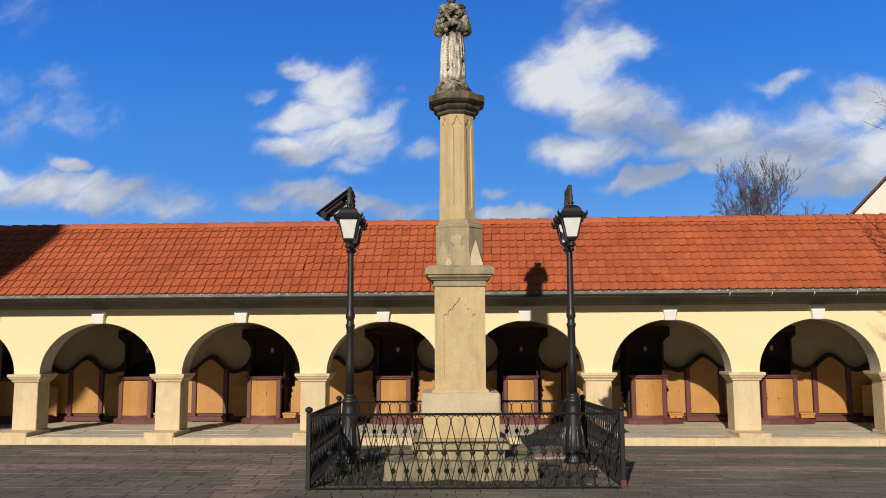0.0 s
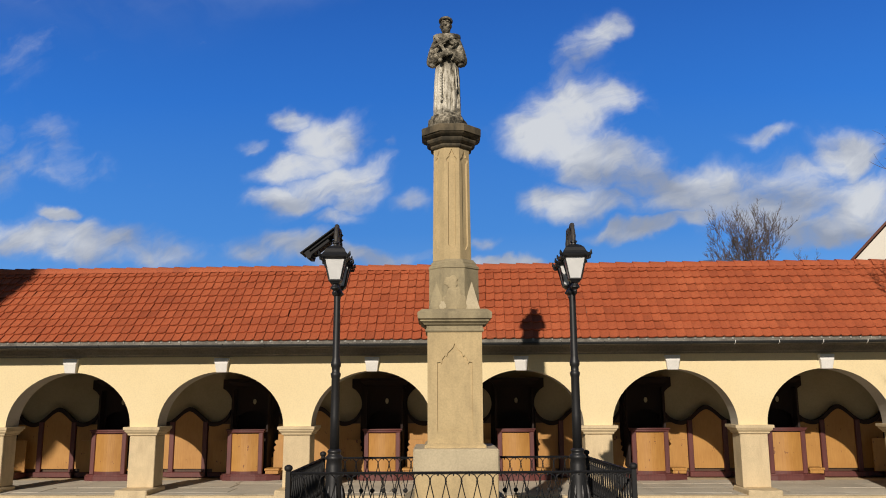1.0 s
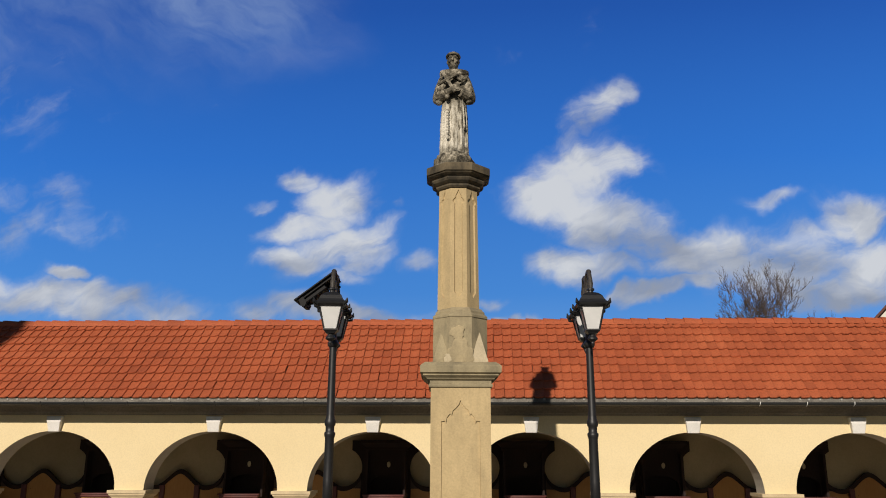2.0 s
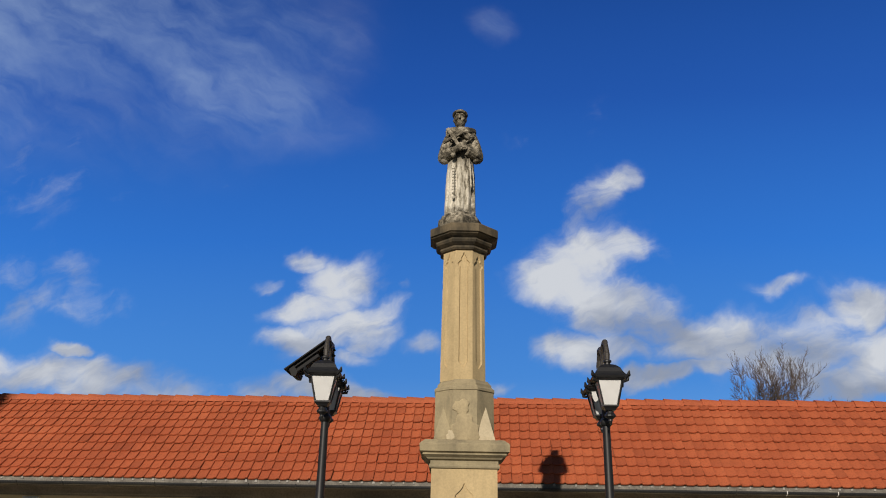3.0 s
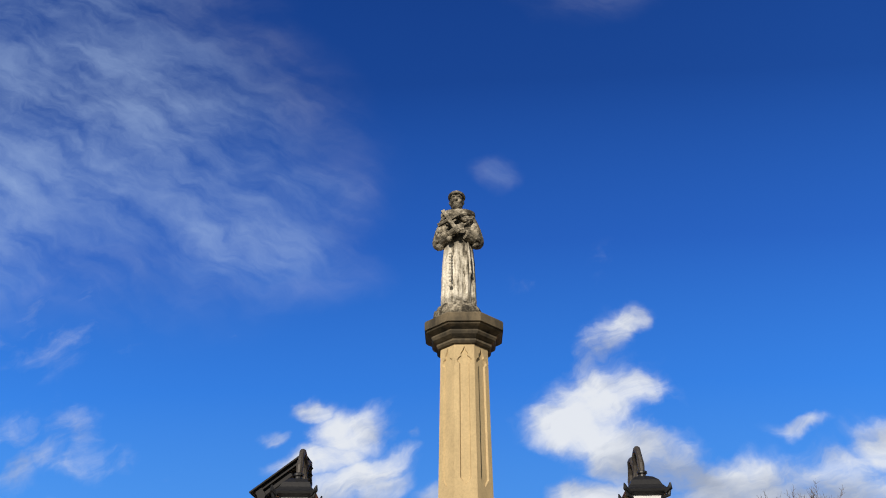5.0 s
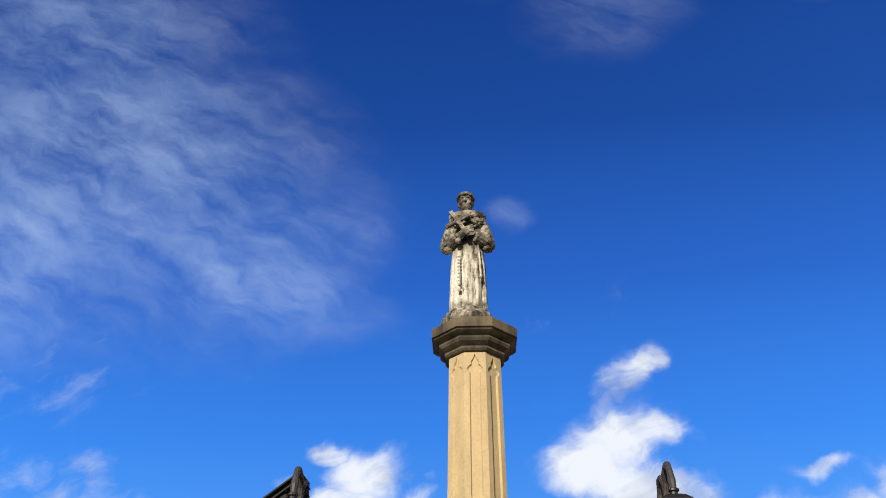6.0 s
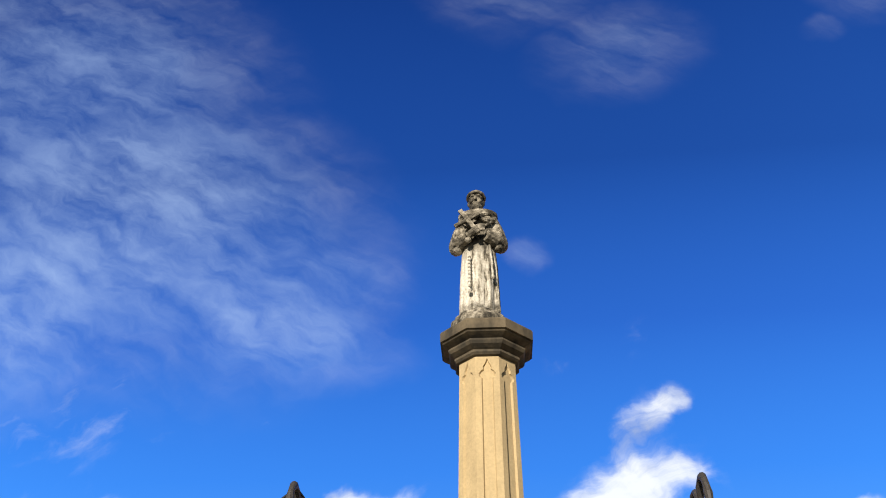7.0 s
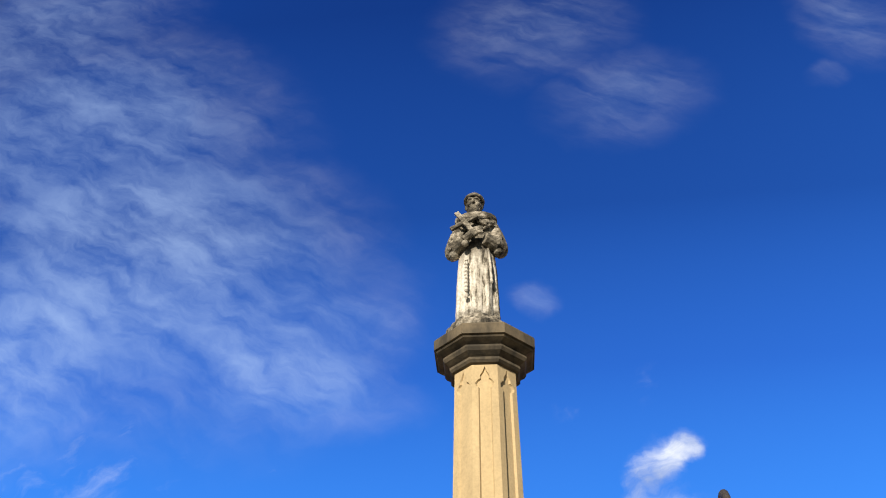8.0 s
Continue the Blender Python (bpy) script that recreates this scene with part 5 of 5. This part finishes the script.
bare_tree("bare_tree", "leafless grey-brown deciduous tree behind the arcade roof", pose(19.1, 45, -0.8, 0, 0, 40) @ Matrix.Diagonal((0.70, 0.70, 1, 1)), 12.1, 0.33, 9, 11, 4, 0.20, 0.44, twigs=(1, 1, 2, 2))
bare_tree("bare_tree", "leafless young tree standing beside the square", pose(10.2, 2.2, -0.1, 0, 0, 0), 6.0, 0.75, 7, 4, 3, 0.10, 0.35, (-0.25, 0))


# ---------------------------------------------------------------- buildings round the square
house = thing("house", "white plastered house with a steep gable behind the arcade", "house", Matrix.Translation((12.7, 16.6, 0)) @ Matrix.Rotation(radians(-33), 4, "Z") @ Matrix.Translation((-12.7, -16.6, 0)))
gx0, gx1, gz0, gr = 11.2, 23.6, 4.22, 10.45
part("wall", extrude_outline([(gx0 + 0.10, -1.0), (gx1 - 0.10, -1.0), (gx1 - 0.10, gz0 + 0.05), ((gx0 + gx1) / 2, gr), (gx0 + 0.10, gz0 + 0.05)], 16.6, 28.0), M_WHITEWALL, house)
for s, a in ((-1, gx0), (1, gx1)):
    c = (gx0 + gx1) / 2
    part("roof", extrude_outline([(a, gz0), (c, gr + 0.05), (c, gr + 0.15), (a + s * 0.07, gz0 + 0.03)], 16.54, 28.2), M_VERGE, house, "dark red-brown roof edge")

# added out of view: its dome is shaped to shade the roof's -x end
tower = thing("shadow_tower", "unseen pale tower with a bulging slate dome, added to shade the roof", "tower")
part("wall", box(-21.3, -17.1, -16.1, -11.9, -0.1, 10.8, 0.05), M_TOWER, tower)
part("cornice", box(-21.5, -16.9, -16.3, -11.7, 10.7, 11.05, 0.05), M_TOWER, tower)
part("dome", lathe([(2.2, 11.0), (2.5, 11.3), (3.2, 11.9), (3.55, 12.7), (3.85, 13.7), (4.0, 14.7), (3.9, 15.8), (3.1, 17.4), (1.3, 19.0), (0.5, 21.0), (0.05, 23.5)], 28, -19.2, -14.0), M_SPIRE, tower, "bulging dark slate dome", True)

# ---------------------------------------------------------------- floor and paving stones
slab_cache = {}


def slab_mesh(name, w, d, h, mat):
    key = (name, w, d)
    if key not in slab_cache:
        b = 0.0025
        bm = loft([[(-w / 2, -d / 2, -h), (w / 2, -d / 2, -h), (w / 2, d / 2, -h), (-w / 2, d / 2, -h)], [(-w / 2, -d / 2, -b), (w / 2, -d / 2, -b), (w / 2, d / 2, -b), (-w / 2, d / 2, -b)], [(-w / 2 + b, -d / 2 + b, 0), (w / 2 - b, -d / 2 + b, 0), (w / 2 - b, d / 2 - b, 0), (-w / 2 + b, d / 2 - b, 0)]])
        bmesh.ops.recalc_face_normals(bm, faces=bm.faces)
        me = bpy.data.meshes.new(name)
        bm.to_mesh(me)
        bm.free()
        me.materials.append(mat)
        slab_cache[key] = me
    return slab_cache[key]


rnd = random.Random(21)
# flagstones of the arcade floor
for row, (y0, d) in enumerate(((6.70, 0.42), (7.13, 0.80), (7.94, 0.80), (8.75, 0.80))):
    x = -14.0 + 0.3 * row
    while x < 12.5:
        w = rnd.choice((0.9, 1.15, 1.4))
        ob = new("flagstone", slab_mesh("flagstone", w - 0.014, d - 0.014, 0.05, M_FLOOR))
        ob.parent = fl
        ob.matrix_basis = pose(x + w / 2, y0 + d / 2, FLOOR_Z + rnd.uniform(-0.003, 0.004))
        x += w
# front edge stones of the step
x = -14.0
while x < 12.5:
    w = rnd.choice((1.1, 1.5, 1.9))
    ob = new("step_stone", slab_mesh("step_stone", w - 0.004, 0.16, 0.22, M_PIER))
    ob.parent = fl
    ob.matrix_basis = pose(x + w / 2, 6.665, FLOOR_Z - 0.004 + rnd.uniform(-0.002, 0.002))
    x += w

# paving of the square
rest_v, rest_f, pink_v, pink_f = [], [], [], []
count = 0
y = -14.0
row = 0
while y < 6.52:
    d = (0.19, 0.21, 0.18, 0.22)[row % 4]
    yc = y + d / 2
    pink_row = -0.28 < yc < 0.16 or 0.95 < yc < 1.35
    x = -13.0 + (row * 0.37) % 0.4
    while x < 12.0:
        w = rnd.choice((0.28, 0.34, 0.40))
        xc = x + w / 2
        x += w
        inside = abs(xc - 0.06) < FW - 0.12 and -FD + 0.12 < yc + 0.08 < FR - 0.12
        if inside:
            continue
        strip = -2.75 < xc < -2.15 and -3.4 < yc < 0.16
        slope = math.atan2(ground_z(yc + 0.15) - ground_z(yc - 0.15), 0.3)
        m = Matrix.Translation((xc, yc, ground_z(yc) + rnd.gauss(0, 0.001))) @ Matrix.Rotation(slope + rnd.gauss(0, 0.002), 4, "X") @ Matrix.Rotation(rnd.gauss(0, 0.003), 4, "Y")
        pink = strip or pink_row
        near = -4.6 < xc < -1.9 or (1.95 < xc < 4.4)
        if near and -2.2 < yc < 2.6 and count < 300 and not inside:
            ob = new("paving_stone", slab_mesh("paving_stone_red" if pink else "paving_stone", w - 0.009, d - 0.004, 0.06, M_PAVE_PINK if pink else M_PAVE))
            ob.parent = ground
            ob.matrix_basis = m
            count += 1
        else:
            me = slab_mesh("paving_stone_red" if pink else "paving_stone", w - 0.009, d - 0.004, 0.06, M_PAVE_PINK if pink else M_PAVE)
            V, F = (pink_v, pink_f) if pink else (rest_v, rest_f)
            o = len(V)
            V += [m @ v.co for v in me.vertices]
            F += [tuple(o + i for i in p_.vertices) for p_ in me.polygons]
    y += d
    row += 1
for V, F, mat in ((rest_v, rest_f, M_PAVE), (pink_v, pink_f, M_PAVE_PINK)):
    me = bpy.data.meshes.new("paving_stones")
    me.from_pydata(V, [], F)
    me.materials.append(mat)
    ob = tagged(new("paving_stones", me), kind="stuff")
    ob.parent = ground

# roof tiles nearest to the monument, one by one
for m in tiles:
    ob = new("roof_tile", tile_me)
    ob.parent = roof
    ob.matrix_basis = m
